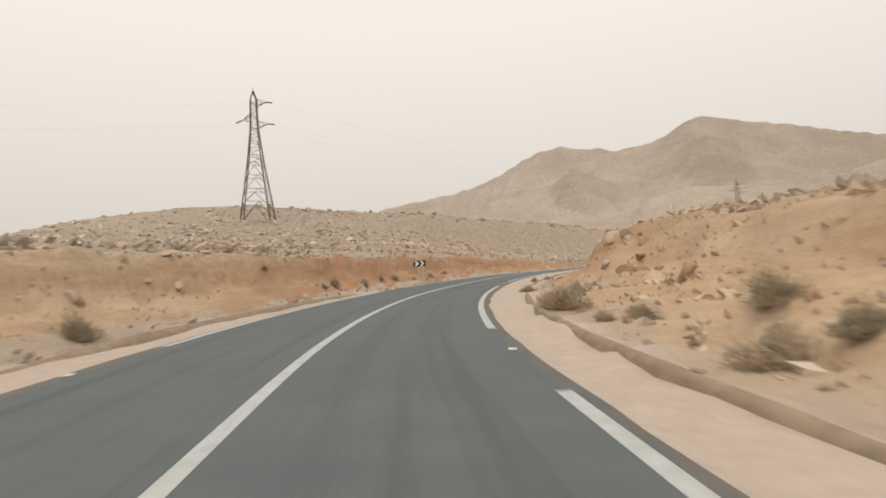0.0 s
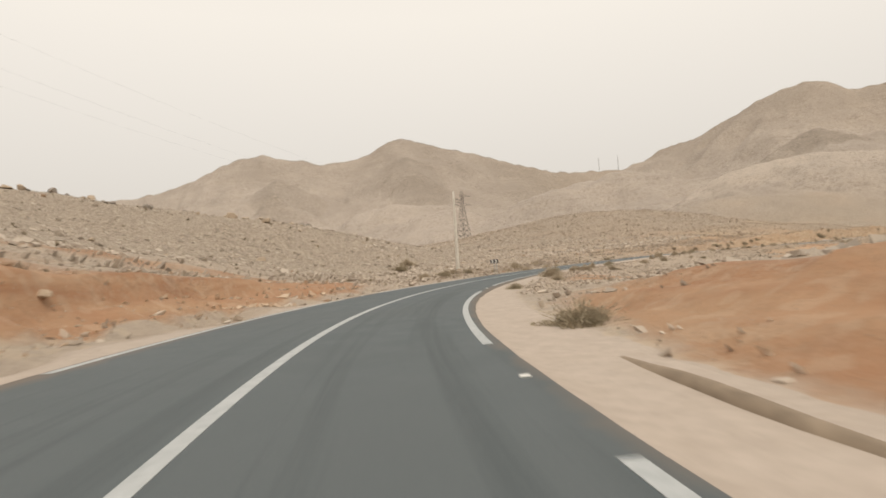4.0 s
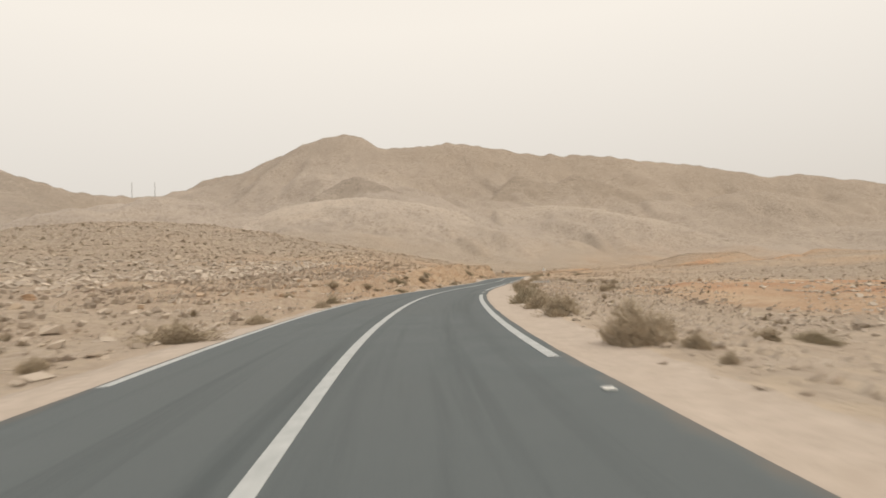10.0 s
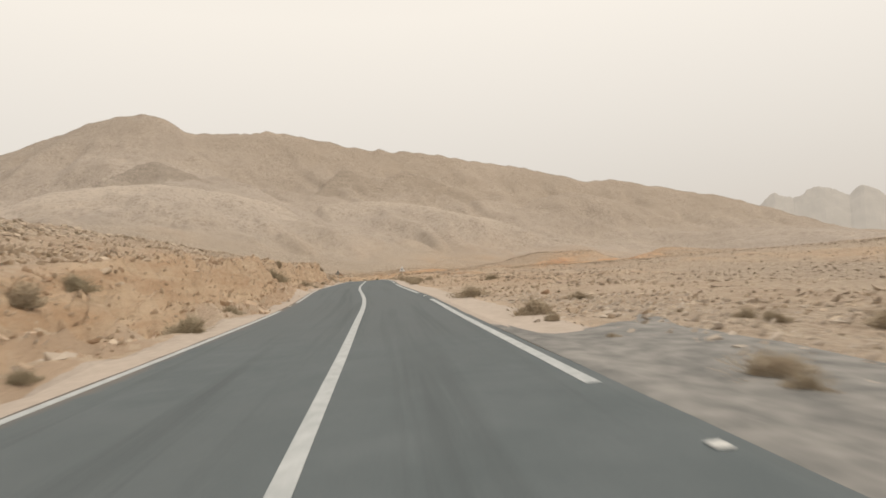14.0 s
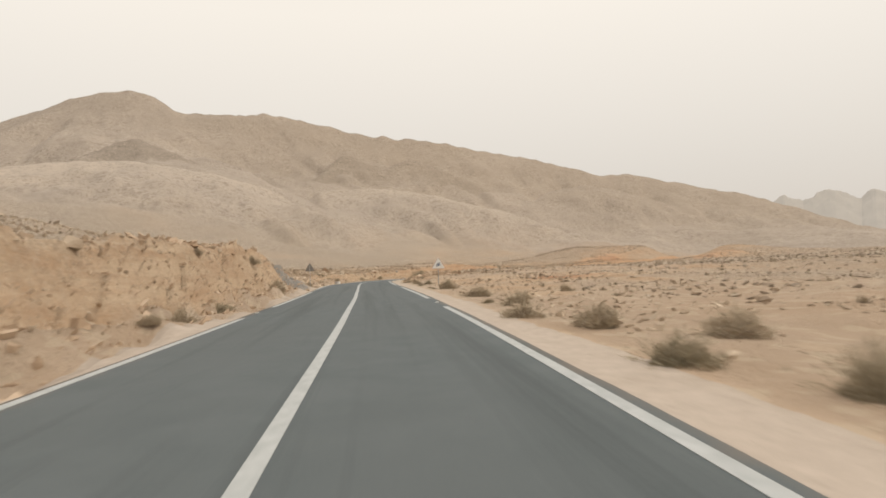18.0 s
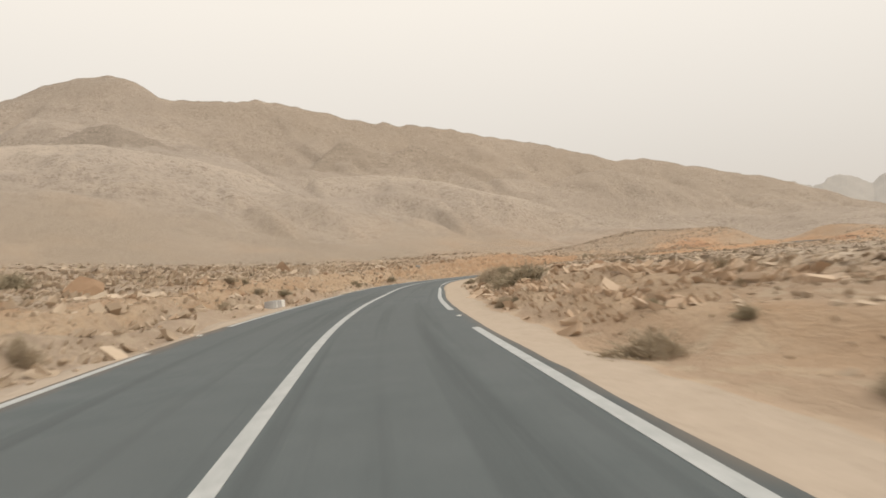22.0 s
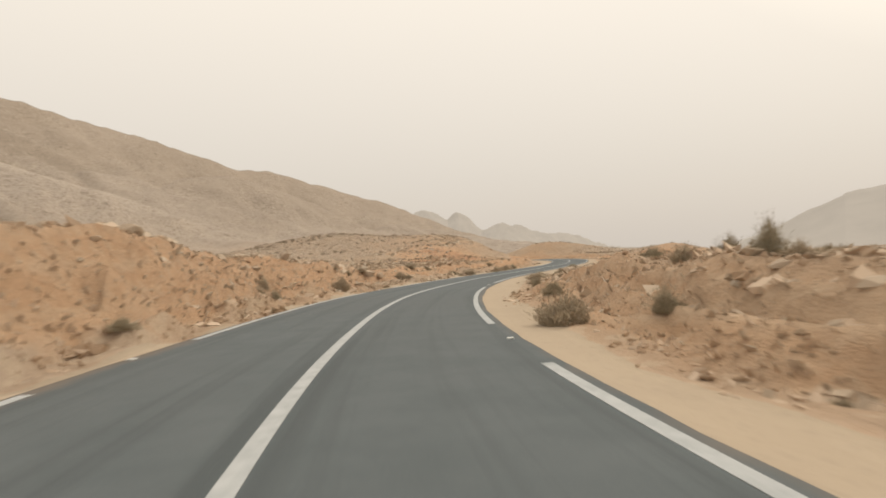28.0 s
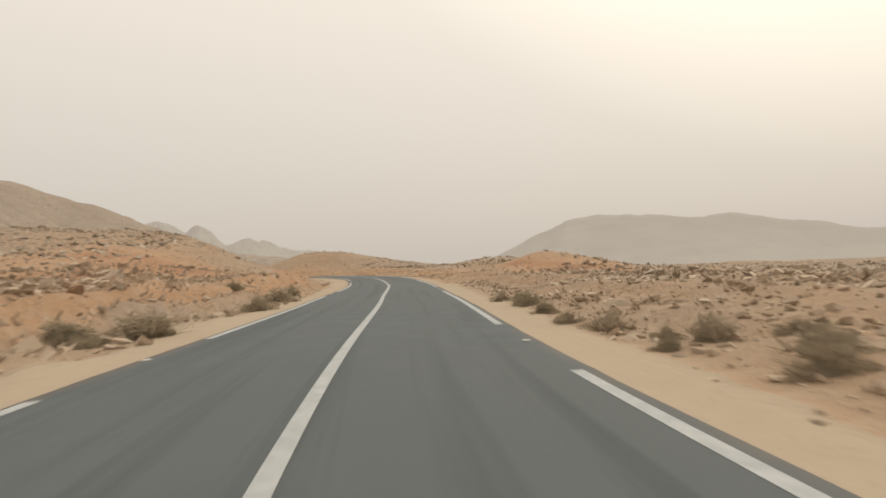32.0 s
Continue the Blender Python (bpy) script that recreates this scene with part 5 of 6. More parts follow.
def shrub_meshes(seed, flat):
    """Twigs and leaves of one dry shrub, about 1 m wide."""
    rng = random.Random(seed)
    tv, tf, lv, lf = [], [], [], []
    ends = []
    for k in range(64):
        a, lean = rng.uniform(0, 2 * math.pi), rng.uniform(0.15, 1.35)
        reach = rng.uniform(0.22, 0.36)
        p = Vector((rng.uniform(-0.05, 0.05), rng.uniform(-0.05, 0.05), -0.04))
        way = Vector((math.cos(a) * math.sin(lean), math.sin(a) * math.sin(lean), math.cos(lean) * flat))
        r = 0.008
        base = None
        for step in range(4):
            ring = []
            for c in range(3):
                b = 2 * math.pi * c / 3
                ring.append(len(tv))
                tv.append(tuple(p + Vector((math.cos(b), math.sin(b), 0.3 * math.sin(b))) * r))
            if base:
                for c in range(3):
                    tf.append((base[c], base[(c + 1) % 3], ring[(c + 1) % 3], ring[c]))
            base = ring
            if step >= 2:
                ends.append(p.copy())
            p = p + way * reach / 3
            way = (way + Vector((rng.uniform(-0.4, 0.4), rng.uniform(-0.4, 0.4), rng.uniform(-0.15, 0.3)))).normalized()
            r *= 0.68
        ends.append(p.copy())
    # fine sprigs: uneven lobes, dense inside, ragged outside
    lobes = [(rng.uniform(0, 6.28), rng.uniform(0.1, 1.45), rng.uniform(0.62, 1.12), rng.uniform(2.0, 6.0)) for _ in range(11)]
    dirs = [Vector((math.cos(a) * math.sin(b), math.sin(a) * math.sin(b), math.cos(b))) for a, b, _r, _p in lobes]

    def sprig(c, u, ln, wd):
        v = u.cross(Vector((rng.gauss(0, 1), rng.gauss(0, 1), rng.gauss(0, 1)))).normalized()
        i = len(lv)
        lv.extend([tuple(c - u * ln), tuple(c + v * wd), tuple(c + u * ln), tuple(c - v * wd)])
        lf.append((i, i + 1, i + 2, i + 3))

    for _ in range(5200):
        a, lean = rng.uniform(0, 6.283), math.acos(rng.uniform(0.0, 1.0))
        way = Vector((math.cos(a) * math.sin(lean), math.sin(a) * math.sin(lean), math.cos(lean)))
        swell = 0.50
        for d, (_a, _b, lr, power) in zip(dirs, lobes):
            swell = max(swell, lr * max(0.0, way.dot(d)) ** power)
        r = 0.50 * swell * rng.uniform(0.02, 1.0) ** 0.42 * rng.uniform(0.93, 1.07)
        c = Vector((way.x * r, way.y * r, way.z * r * flat * 0.95 + 0.01))
        u = (way + Vector((rng.gauss(0, 0.55), rng.gauss(0, 0.55), rng.gauss(0.45, 0.5)))).normalized()
        sprig(c, u, rng.uniform(0.018, 0.050), rng.uniform(0.0035, 0.0085))
    # single shoots that stand out of the outline
    for _ in range(130):
        a, lean = rng.uniform(0, 6.283), rng.uniform(0.0, 1.35)
        way = Vector((math.cos(a) * math.sin(lean), math.sin(a) * math.sin(lean), math.cos(lean) * flat))
        tip = rng.uniform(0.40, 0.60)
        for k in range(5):
            sprig(way * (tip - 0.035 * k), (way + Vector((rng.gauss(0, 0.3), rng.gauss(0, 0.3), rng.gauss(0.2, 0.3)))).normalized(), 0.03, 0.004)
    out = []
    for name, vs, fs in (("branchwork", tv, tf), ("foliage", lv, lf)):
        me = bpy.data.meshes.new(name)
        me.from_pydata(vs, [], fs)
        out.append(me)
    return out


def shrub_kind(seed, flat, leaf):
    twigs, leaves = shrub_meshes(seed, flat)
    twigs.materials.append(TWIG)
    leaves.materials.append(leaf)
    return twigs, leaves


KINDS = [shrub_kind(10 + k, (0.75, 0.95, 0.6, 1.15)[k % 4], LEAF_OLIVE if k % 3 == 0 else LEAF_DRY) for k in range(8)]


def place_shrub(x, y, wide, kind, rng, tall=1.0):
    twigs, leaves = KINDS[kind]
    root = new("shrub")
    root.matrix_world = pose(x, y, height(x, y) - 0.07 * wide * tall, 0, 0, rng.uniform(0, 360)) @ Matrix.Diagonal((wide, wide * rng.uniform(0.85, 1.2), wide * tall, 1))
    for name, me in (("branchwork", twigs), ("foliage", leaves)):
        new(name, me).parent = root
    olive = kind % 3 == 0
    size = "small" if wide < 0.7 else "broad" if wide > 1.5 else "rounded"
    tagged(root, f"{size} {'dusty olive-green' if olive else 'dry grey-brown'} desert shrub growing from stony sand", "shrub", "roadside shrubs")
    return root


def plant_shrubs():
    rng = random.Random(5)
    for st, right, wide, tall in SHRUBS:
        x, y, turn = at_road(st, right)
        kind = rng.randrange(8)
        place_shrub(x, y, wide * 1.12, kind, rng, min(max(tall * 1.5 / (0.75, 0.95, 0.6, 1.15)[kind % 4], 0.5), 1.5))
    # the taller bush on the bank
    for st, right, wide, tall in ((29.49, 8.3, 1.1, 1.1), (29.26, 8.2, 0.95, 1.1), (29.12, 8.4, 0.7, 1.3), (28.9, 8.4, 0.75, 0.9), (29.89, 8.3, 0.7, 1.0), (29.79, 8.5, 0.5, 1.5)):
        x, y, turn = at_road(st, right)
        place_shrub(x, y, wide, rng.randrange(8), rng, tall)
    x, y, turn = at_road(28.97, 8.2)
    ob = place_shrub(x, y, 0.85, 3, rng, 1.8)
    tagged(ob, "tall spindly dry bush on top of the bank", "shrub")


plant_shrubs()

# ---- stones ----


def boulder_mesh(seed, flat):
    rng = random.Random(seed)
    bm = bmesh.new()
    bmesh.ops.create_icosphere(bm, subdivisions=2, radius=0.5)
    off = Vector((seed * 3.1, seed * 1.7, 0))
    cuts = [Vector((rng.gauss(0, 1), rng.gauss(0, 1), rng.gauss(0, 1))).normalized() for _ in range(13)]
    depth = [rng.uniform(0.22, 0.38) for _ in cuts]
    for v in bm.verts:
        p = v.co.copy()
        for c, deep in zip(cuts, depth):
            over = p.dot(c) - deep
            if over > 0:
                p -= c * over
        p *= 1.12 + 0.13 * noise.noise(p * 2.6 + off)
        v.co = (p.x * rng.uniform(0.98, 1.02) * 1.15, p.y, p.z * flat)
    me = bpy.data.meshes.new("boulder")
    bm.to_mesh(me)
    bm.free()
    return me


BOULDERS_EARLY = [
    (22.35, -5.6, 0.6, "grey"), (22.0, -8.2, 1.4, "pale"), (1.9, 8.6, 0.8, "rust"), (2.0, 9.6, 0.8, "pale"), (1.2, 8.4, 0.7, "rust"),
    (5.07, -13.4, 0.9, "pale"), (4.3, -7.4, 1.1, "rust"), (4.36, -7.2, 0.6, "rust"), (2.29, 8.6, 1.0, "pale"), (9.6, -9.0, 1.0, "rust"), (15.6, 7.2, 0.6, "pale"), (15.2, 11.0, 0.7, "pale"),
]
BOULDERS_LATE = [
    (29.61, -8.2, 1.1, "pale"), (26.83, -8.2, 1.3, "pale"), (25.9, -12.0, 1.6, "rust"), (22.45, -6.6, 0.7, "grey"),
    (22.3, -8.6, 1.1, "pale"), (22.4, -9.5, 1.2, "rust"), (31.8, -8.0, 0.9, "pale"), (31.4, -6.9, 0.6, "pale"),
    (31.89, -7.7, 0.9, "pale"), (31.39, -7.1, 0.5, "pale"), (31.38, -8.7, 0.6, "pale"), (32.6, -5.9, 0.7, "pale"), (32.5, -6.3, 0.7, "pale"), (34.05, -25.4, 1.3, "pale"), (30.84, -9.0, 0.9, "pale"),
    (27.26, -11.7, 2.3, "pale"), (27.36, -7.7, 0.9, "pale"), (27.45, -7.3, 0.7, "grey"), (27.02, -8.5, 1.1, "pale"), (25.71, -8.4, 1.3, "pale"), (24.19, -8.5, 0.9, "rust"), (23.7, -10.5, 1.6, "rust"),
    (24.6, 7.2, 0.9, "rust"), (25.0, 8.4, 1.0, "rust"), (23.9, 7.4, 0.8, "pale"), (24.0, 8.3, 1.1, "rust"), (24.2, 7.0, 0.6, "rust"), (24.3, 9.1, 1.0, "pale"),
    (24.45, 7.9, 0.7, "rust"), (24.1, 10.2, 1.2, "rust"), (23.7, 8.8, 0.7, "pale"), (24.75, 9.8, 0.8, "pale"),
]


def place_boulders():
    rng = random.Random(11)
    meshes = {}
    for mat, key in ((PALE_ROCK, "pale"), (RUST_ROCK, "rust"), (GREY_ROCK, "grey")):
        for k in range(5):
            me = boulder_mesh(20 + k + 7 * len(meshes), 0.62 + 0.08 * k)
            me.materials.append(mat)
            meshes[key, k] = me
    words = {"pale": "pale weathered limestone boulder lying on the sand", "rust": "rust-brown angular boulder fallen from the bank", "grey": "grey slaty boulder half sunk in the slope"}

    heap_v, heap_f, heap_m = [], [], []
    order = {"pale": 0, "rust": 1, "grey": 2}

    def one(x, y, size, key, sink=0.22, joined=False):
        k = rng.randrange(5)
        m = pose(x, y, height(x, y) + size * (0.25 - sink - (0.14 if key == "grey" and not joined else 0.0)), rng.uniform(-12, 12), rng.uniform(-12, 12), rng.uniform(0, 360)) @ Matrix.Diagonal((size, size * rng.uniform(0.7, 1.1), size * rng.uniform(0.7, 1.1), 1))
        me = meshes[key, k]
        if joined:
            base = len(heap_v)
            heap_v.extend(tuple(m @ v.co) for v in me.vertices)
            heap_f.extend(tuple(base + i for i in p.vertices) for p in me.polygons)
            heap_m.extend([order[key]] * len(me.polygons))
            return
        ob = new("boulder", me)
        ob.matrix_world = m
        tagged(ob, words[key], "boulder", "roadside boulders")

    for st, right, size, key in BOULDERS_EARLY + BOULDERS_LATE:
        x, y, _ = at_road(st, right)
        one(x, y, size, key)
    for _ in range(60):
        x, y = rng.uniform(-75, 60), rng.uniform(96, 165)
        if abs(float(by_road(np.array([x]), np.array([y]))[0][0])) < 22:
            continue
        one(x, y, 0.45 + 0.9 * rng.random() ** 2, "pale" if rng.random() < 0.7 else "rust", joined=True)
    for lo, hi, near, far, count in ((30.4, 34.0, -6.0, -15.0, 45), (24.6, 27.2, -7.0, -13.0, 30), (28.6, 31.0, 6.0, 12.0, 14), (26.3, 27.6, -5.8, -8.8, 46), (9.4, 12.5, -9.0, -22.0, 24), (23.2, 24.9, 5.7, 10.0, 60), (1.4, 2.25, 7.8, 9.8, 16), (1.0, 5.6, -7.7, -8.8, 44)):
        for _ in range(count):
            x, y, _turn = at_road(rng.uniform(lo, hi), rng.uniform(near, far))
            one(x, y, 0.22 + 0.45 * rng.random() ** 2, "rust" if rng.random() < (0.65 if lo in (23.2, 1.4) else 0.25) else "pale")
    # stones along the rims of the cut banks
    for lo, hi, side, count in ((12.5, 22.2, -1, 170), (24.2, 31.5, -1, 120), (28.0, 31.0, 1, 40), (0.0, 2.4, 1, 30)):
        tab = RIGHT if side > 0 else LEFT
        for _ in range(count):
            st = rng.uniform(lo, hi)
            rim = float(np.interp(st, tab[:, 0], tab[:, 1] + tab[:, 3]))
            x, y, _turn = at_road(st, side * (rim + rng.uniform(-0.7, 1.6)))
            one(x, y, 0.16 + 0.5 * rng.random() ** 2.2, "rust" if rng.random() < 0.3 else "pale", 0.2, True)
    # worn blocks along the crest of the hill
    crest = np.array([(-46, 127), (-35, 138), (-24, 147), (-9, 150), (5, 152), (20, 153), (36, 153)], float)
    for _ in range(80):
        t = rng.uniform(0, len(crest) - 1.001)
        p = crest[int(t)] + (crest[int(t) + 1] - crest[int(t)]) * (t % 1)
        one(p[0] + rng.gauss(0, 2.5), p[1] + rng.gauss(0, 3.0), 0.5 + 1.3 * rng.random() ** 1.8, "pale" if rng.random() < 0.6 else "grey", 0.1, True)
    made = 0
    while made < 70:
        st = rng.uniform(0, 38)
        side = rng.choice((-1, 1))
        right = side * (5.2 + rng.expovariate(0.16))
        if abs(right) > 28:
            continue
        x, y, _ = at_road(st, right)
        table = RIGHT if side > 0 else LEFT
        rise = float(np.interp(st, table[:, 0], table[:, 2]))
        if rng.random() > 0.35 + 0.35 * max(rise, 0):
            continue
        key = "grey" if 21 < st < 22.4 and side < 0 else "rust" if rng.random() < 0.4 else "pale"
        one(x, y, 0.22 + 0.55 * rng.random() ** 2.5, key, joined=True)
        made += 1
    ob = mesh_object("hill_boulders", heap_v, heap_f, [PALE_ROCK, RUST_ROCK, GREY_ROCK], False)
    ob.data.polygons.foreach_set("material_index", heap_m)
    tagged(ob, "worn pale and grey boulders strewn over slopes and crests", "boulders", kind="stuff")


place_boulders()


def scatter(name, count, label, category, mat, spots, make, seed):
    """Many small pieces joined into one mesh: spots gives places, make their shape."""
    rs = np.random.RandomState(seed)
    x, y, size = spots(rs, count)
    hits = [GROUND.ray_cast(Vector((a, b, 900)), Vector((0, 0, -1))) for a, b in zip(x, y)]
    z = np.array([h[0].z for h in hits])
    lean = tuple(np.array([-h[1][k] / max(h[1].z, 0.2) for h in hits]) for k in (0, 1))
    size = size * np.interp(np.hypot(*lean), (0.5, 1.2), (1.0, 0.4))
    verts, faces = make(rs, x, y, z, size, lean)
    ob = mesh_object(name, verts, faces, [mat], False)
    return tagged(ob, label, category, kind="stuff")


CUBE = np.array([(-1, -1, -1), (1, -1, -1), (1, 1, -1), (-1, 1, -1), (-1, -1, 1), (1, -1, 1), (1, 1, 1), (-1, 1, 1)], float)
CUBE_F = np.array([(0, 3, 2, 1), (4, 5, 6, 7), (0, 1, 5, 4), (1, 2, 6, 5), (2, 3, 7, 6), (3, 0, 4, 7)])


def stones(rs, x, y, z, size, lean):
    """Angular stones, turned every way and half sunk."""
    n = len(x)
    v = CUBE[None] * (1 + 0.9 * (rs.rand(n, 8, 3) - 0.5)) * np.stack([0.50 + 0 * size, 0.26 + 0.20 * rs.rand(n), 0.13 + 0.15 * rs.rand(n)], 1)[:, None]
    v[:, :4] *= 0.5 + 0.6 * rs.rand(n, 1, 1)
    for p, q, wide in ((1, 2, 1.2), (0, 2, 0.8), (0, 1, 6.283)):
        a = (rs.rand(n) - 0.5) * wide
        c, s = np.cos(a)[:, None], np.sin(a)[:, None]
        v[..., p], v[..., q] = v[..., p] * c - v[..., q] * s, v[..., p] * s + v[..., q] * c
    v = v * size[:, None, None]
    dip = np.clip(lean[0], -1.0, 1.0)[:, None] * v[..., 0] + np.clip(lean[1], -1.0, 1.0)[:, None] * v[..., 1]
    w = np.stack([v[..., 0] + x[:, None], v[..., 1] + y[:, None], v[..., 2] + dip + (z + size * 0.05)[:, None]], -1)
    f = CUBE_F[None] + 8 * np.arange(n)[:, None, None]
    return w.reshape(-1, 3), f.reshape(-1, 4)


def tufts(rs, x, y, z, size, lean):
    """Low dry tussocks: a dozen and more upright blades each."""
    n, m = len(x), 40
    a, lean = rs.rand(n, m) * 6.283, rs.rand(n, m) ** 0.7 * 1.25
    ln = size[:, None] * (0.45 + 0.35 * rs.rand(n, m))
    w = ln * 0.06
    way = np.stack([np.cos(a) * np.sin(lean), np.sin(a) * np.sin(lean), np.cos(lean) * 0.85], -1)
    foot = np.stack([x[:, None] + 0.28 * size[:, None] * (rs.rand(n, m) - 0.5), y[:, None] + 0.28 * size[:, None] * (rs.rand(n, m) - 0.5), z[:, None] + 0 * a - 0.02], -1)
    side = np.stack([-np.sin(a), np.cos(a), 0 * a], -1)
    mid = foot + way * (ln * 0.55)[..., None]
    v = np.stack([foot, mid + side * w[..., None], foot + way * ln[..., None], mid - side * w[..., None]], 2)
    f = np.arange(n * m * 4).reshape(-1, 4)
    return v.reshape(-1, 3), f


def road_gap(x, y):
    """The distance to the road's centre line."""
    out = np.empty(len(x))
    for a in range(0, len(x), 20000):
        out[a:a + 20000] = np.hypot(x[a:a + 20000, None] - RP[None, ::3, 0], y[a:a + 20000, None] - RP[None, ::3, 1]).min(1)
    return out


def beside(lo, hi, d0, d1, s0, s1, power=1.0, shape=3.0):
    """Places along a stretch of the road, between two distances from it, with sizes."""
    def spots(rs, count):
        k = rs.randint(np.searchsorted(RU, lo), np.searchsorted(RU, hi), count * 2)
        d = (d0 + (d1 - d0) * rs.rand(count * 2) ** power) * np.where(rs.rand(count * 2) < 0.5, -1, 1)
        x, y = RP[k, 0] + RN[k, 0] * d + rs.randn(count * 2) * 0.7, RP[k, 1] + RN[k, 1] * d + rs.randn(count * 2) * 0.7
        good = (road_gap(x, y) > d0) & (((d < 0) & ((k < np.searchsorted(RU, 8.6)) & ((k > np.searchsorted(RU, 6)) | (d < -9) | (rs.rand(len(x)) < 0.4)) | (k > np.searchsorted(RU, 13.5)) | (d < -12) | (rs.rand(len(x)) < 0.3))) | ((d > 0) & (k < np.searchsorted(RU, 6)) & ((d > 13) | (rs.rand(len(x)) < 0.25))) | (k > np.searchsorted(RU, 22.5)) | (rs.rand(len(x)) < 0.45)) & (vnoise(x / 4.0, y / 4.0, 7) + 0.45 * rs.rand(len(x)) > 0.55)
        x, y = x[good][:count], y[good][:count]
        size = s0 + (s1 - s0) * rs.rand(len(x)) ** shape
        return x, y, size * np.where((k[good][:count] < np.searchsorted(RU, 23)) & (k[good][:count] > np.searchsorted(RU, 6)) & (d[good][:count] > 0), 0.62, 1.0)
    return spots


for number, (lo, hi) in enumerate(((-1, 8), (8, 15), (15, 22), (22, 29), (29, 41.5))):
    scatter("scree", 24000, "loose pale and rusty stones strewn over the sandy verge", "stones", COOL_SCREE if hi < 20 else SCREE, beside(lo, hi, 5.2, 28, 0.05, 0.36, 1.25, 3.5), stones, 100 + number)
    scatter("hillside_rocks", 24000, "weathered rocks covering the stony hillside", "stones", COOL_HILL if hi < 20 else HILL_STONE, beside(lo, hi, 12, 120, 0.12, 0.85 if hi == 8 else 0.60, 1.35, 4.5), stones, 200 + number)
    scatter("dry_tussocks", 2200, "dry grey-brown tussocks dotted over the plain", "dry grass", TUFT, beside(lo, hi, 7.5, 130, 0.25, 0.75, 1.2), tufts, 300 + number)

def bank_spots(rs, count):
    k = rs.randint(np.searchsorted(RU, -1), np.searchsorted(RU, 38), count * 7)
    right = rs.rand(count * 7) < 0.5
    tables = [np.stack([np.interp(RU[k], tab[:, 0], tab[:, c]) for c in (1, 2, 3)]) for tab in (LEFT, RIGHT)]
    start, rise, width = np.where(right[None], tables[1], tables[0])
    d = start + width * (0.15 + 1.15 * rs.rand(count * 7))
    good = rs.rand(count * 7) < np.clip((rise - 0.6) / 1.6, 0, 1) * np.where(RU[k] < 5.5, np.where(right, 0.05, 0.30), 1)
    d = d * np.where(right, 1, -1)
    x, y = RP[k, 0] + RN[k, 0] * d, RP[k, 1] + RN[k, 1] * d
    good &= vnoise(x / 2.5, y / 2.5, 17) + 0.5 * rs.rand(len(x)) > 0.55
    x, y = x[good][:count], y[good][:count]
    return x, y, 0.05 + np.where(RU[k[good][:count]] < 6, 0.25, 0.40) * rs.rand(len(x)) ** 3.0


def patch(lo, hi, d0, d1, s0, s1):
    """Places over one stretch beside the road, clustered."""
    def spots(rs, count):
        k = rs.randint(np.searchsorted(RU, lo), np.searchsorted(RU, hi), count)
        d = d0 + (d1 - d0) * rs.rand(count) ** 1.2
        x, y = RP[k, 0] + RN[k, 0] * d + rs.randn(count) * 0.4, RP[k, 1] + RN[k, 1] * d + rs.randn(count) * 0.4
        good = vnoise(x / 2.2, y / 2.2, 27) + 0.6 * rs.rand(count) > 0.5
        x, y = x[good], y[good]
        return x, y, s0 + (s1 - s0) * rs.rand(len(x)) ** 3
    return spots


for number, (lo, hi, near, far, least, most, count, mat) in enumerate(((22.8, 25.2, 5.2, 10.5, 0.08, 0.50, 4200, BANK_STONE), (29.6, 35.0, -5.4, -17.0, 0.06, 0.50, 8000, SCREE), (28.2, 35.5, 5.2, 15.0, 0.06, 0.22, 8500, SCREE),
                                                           (22.6, 27.5, -5.0, -16.0, 0.11, 0.52, 6500, SCREE), (16.0, 22.0, -4.9, -9.0, 0.08, 0.42, 4200, BANK_STONE), (9.0, 15.5, -10.5, -24.0, 0.08, 0.50, 6000, COOL_SCREE), (27.2, 30.6, -5.2, -8.6, 0.08, 0.36, 3600, BANK_STONE), (28.4, 30.2, 4.9, 8.5, 0.07, 0.24, 3000, BANK_STONE), (24.6, 28.3, 5.0, 12.0, 0.07, 0.34, 7000, SCREE), (6.0, 16.0, 5.0, 13.0, 0.06, 0.20, 9000, COOL_SCREE), (0.4, 2.4, 7.6, 12.0, 0.06, 0.42, 1500, BANK_STONE))):
    scatter("rubble", count, "broken tan and rusty rubble lying beside the road", "stones", mat, patch(lo, hi, near, far, least, most), stones, 500 + number)
scatter("bank_rocks", 14000, "rusty and pale rocks sticking out of the cut banks", "stones", BANK_STONE, bank_spots, stones, 400)

def build_slab():
    """A broken slab lying by the verge."""
    bm = bmesh.new()
    slab(bm, [(-0.85, 0.0), (-0.80, 0.16), (-0.2, 0.20), (0.5, 0.15), (0.86, 0.11), (0.9, -0.02), (0.3, -0.06), (-0.4, -0.05)], -0.24, 0.26)
    for v in bm.verts:
        v.co += Vector((noise.noise(v.co * 3.0), noise.noise(v.co * 3.0 + Vector((7, 1, 0))), noise.noise(v.co * 4.0 + Vector((0, 5, 2))))) * 0.06
    bmesh.ops.bevel(bm, geom=bm.edges[:], offset=0.02, segments=1, affect="EDGES")
    me = bpy.data.meshes.new("stone_slab")
    bm.to_mesh(me)
    bm.free()
    me.materials.append(PALE_ROCK)
    ob = new("stone_slab", me)
    x, y = 37.0, 112.5
    ob.matrix_world = pose(x, y, height(x, y) + 0.03, 0, 5, -35)
    tagged(ob, "long flat pale stone slab lying on the gravel", "stone slab")


build_slab()

# ---- far ranges, dust haze put into their glow ----


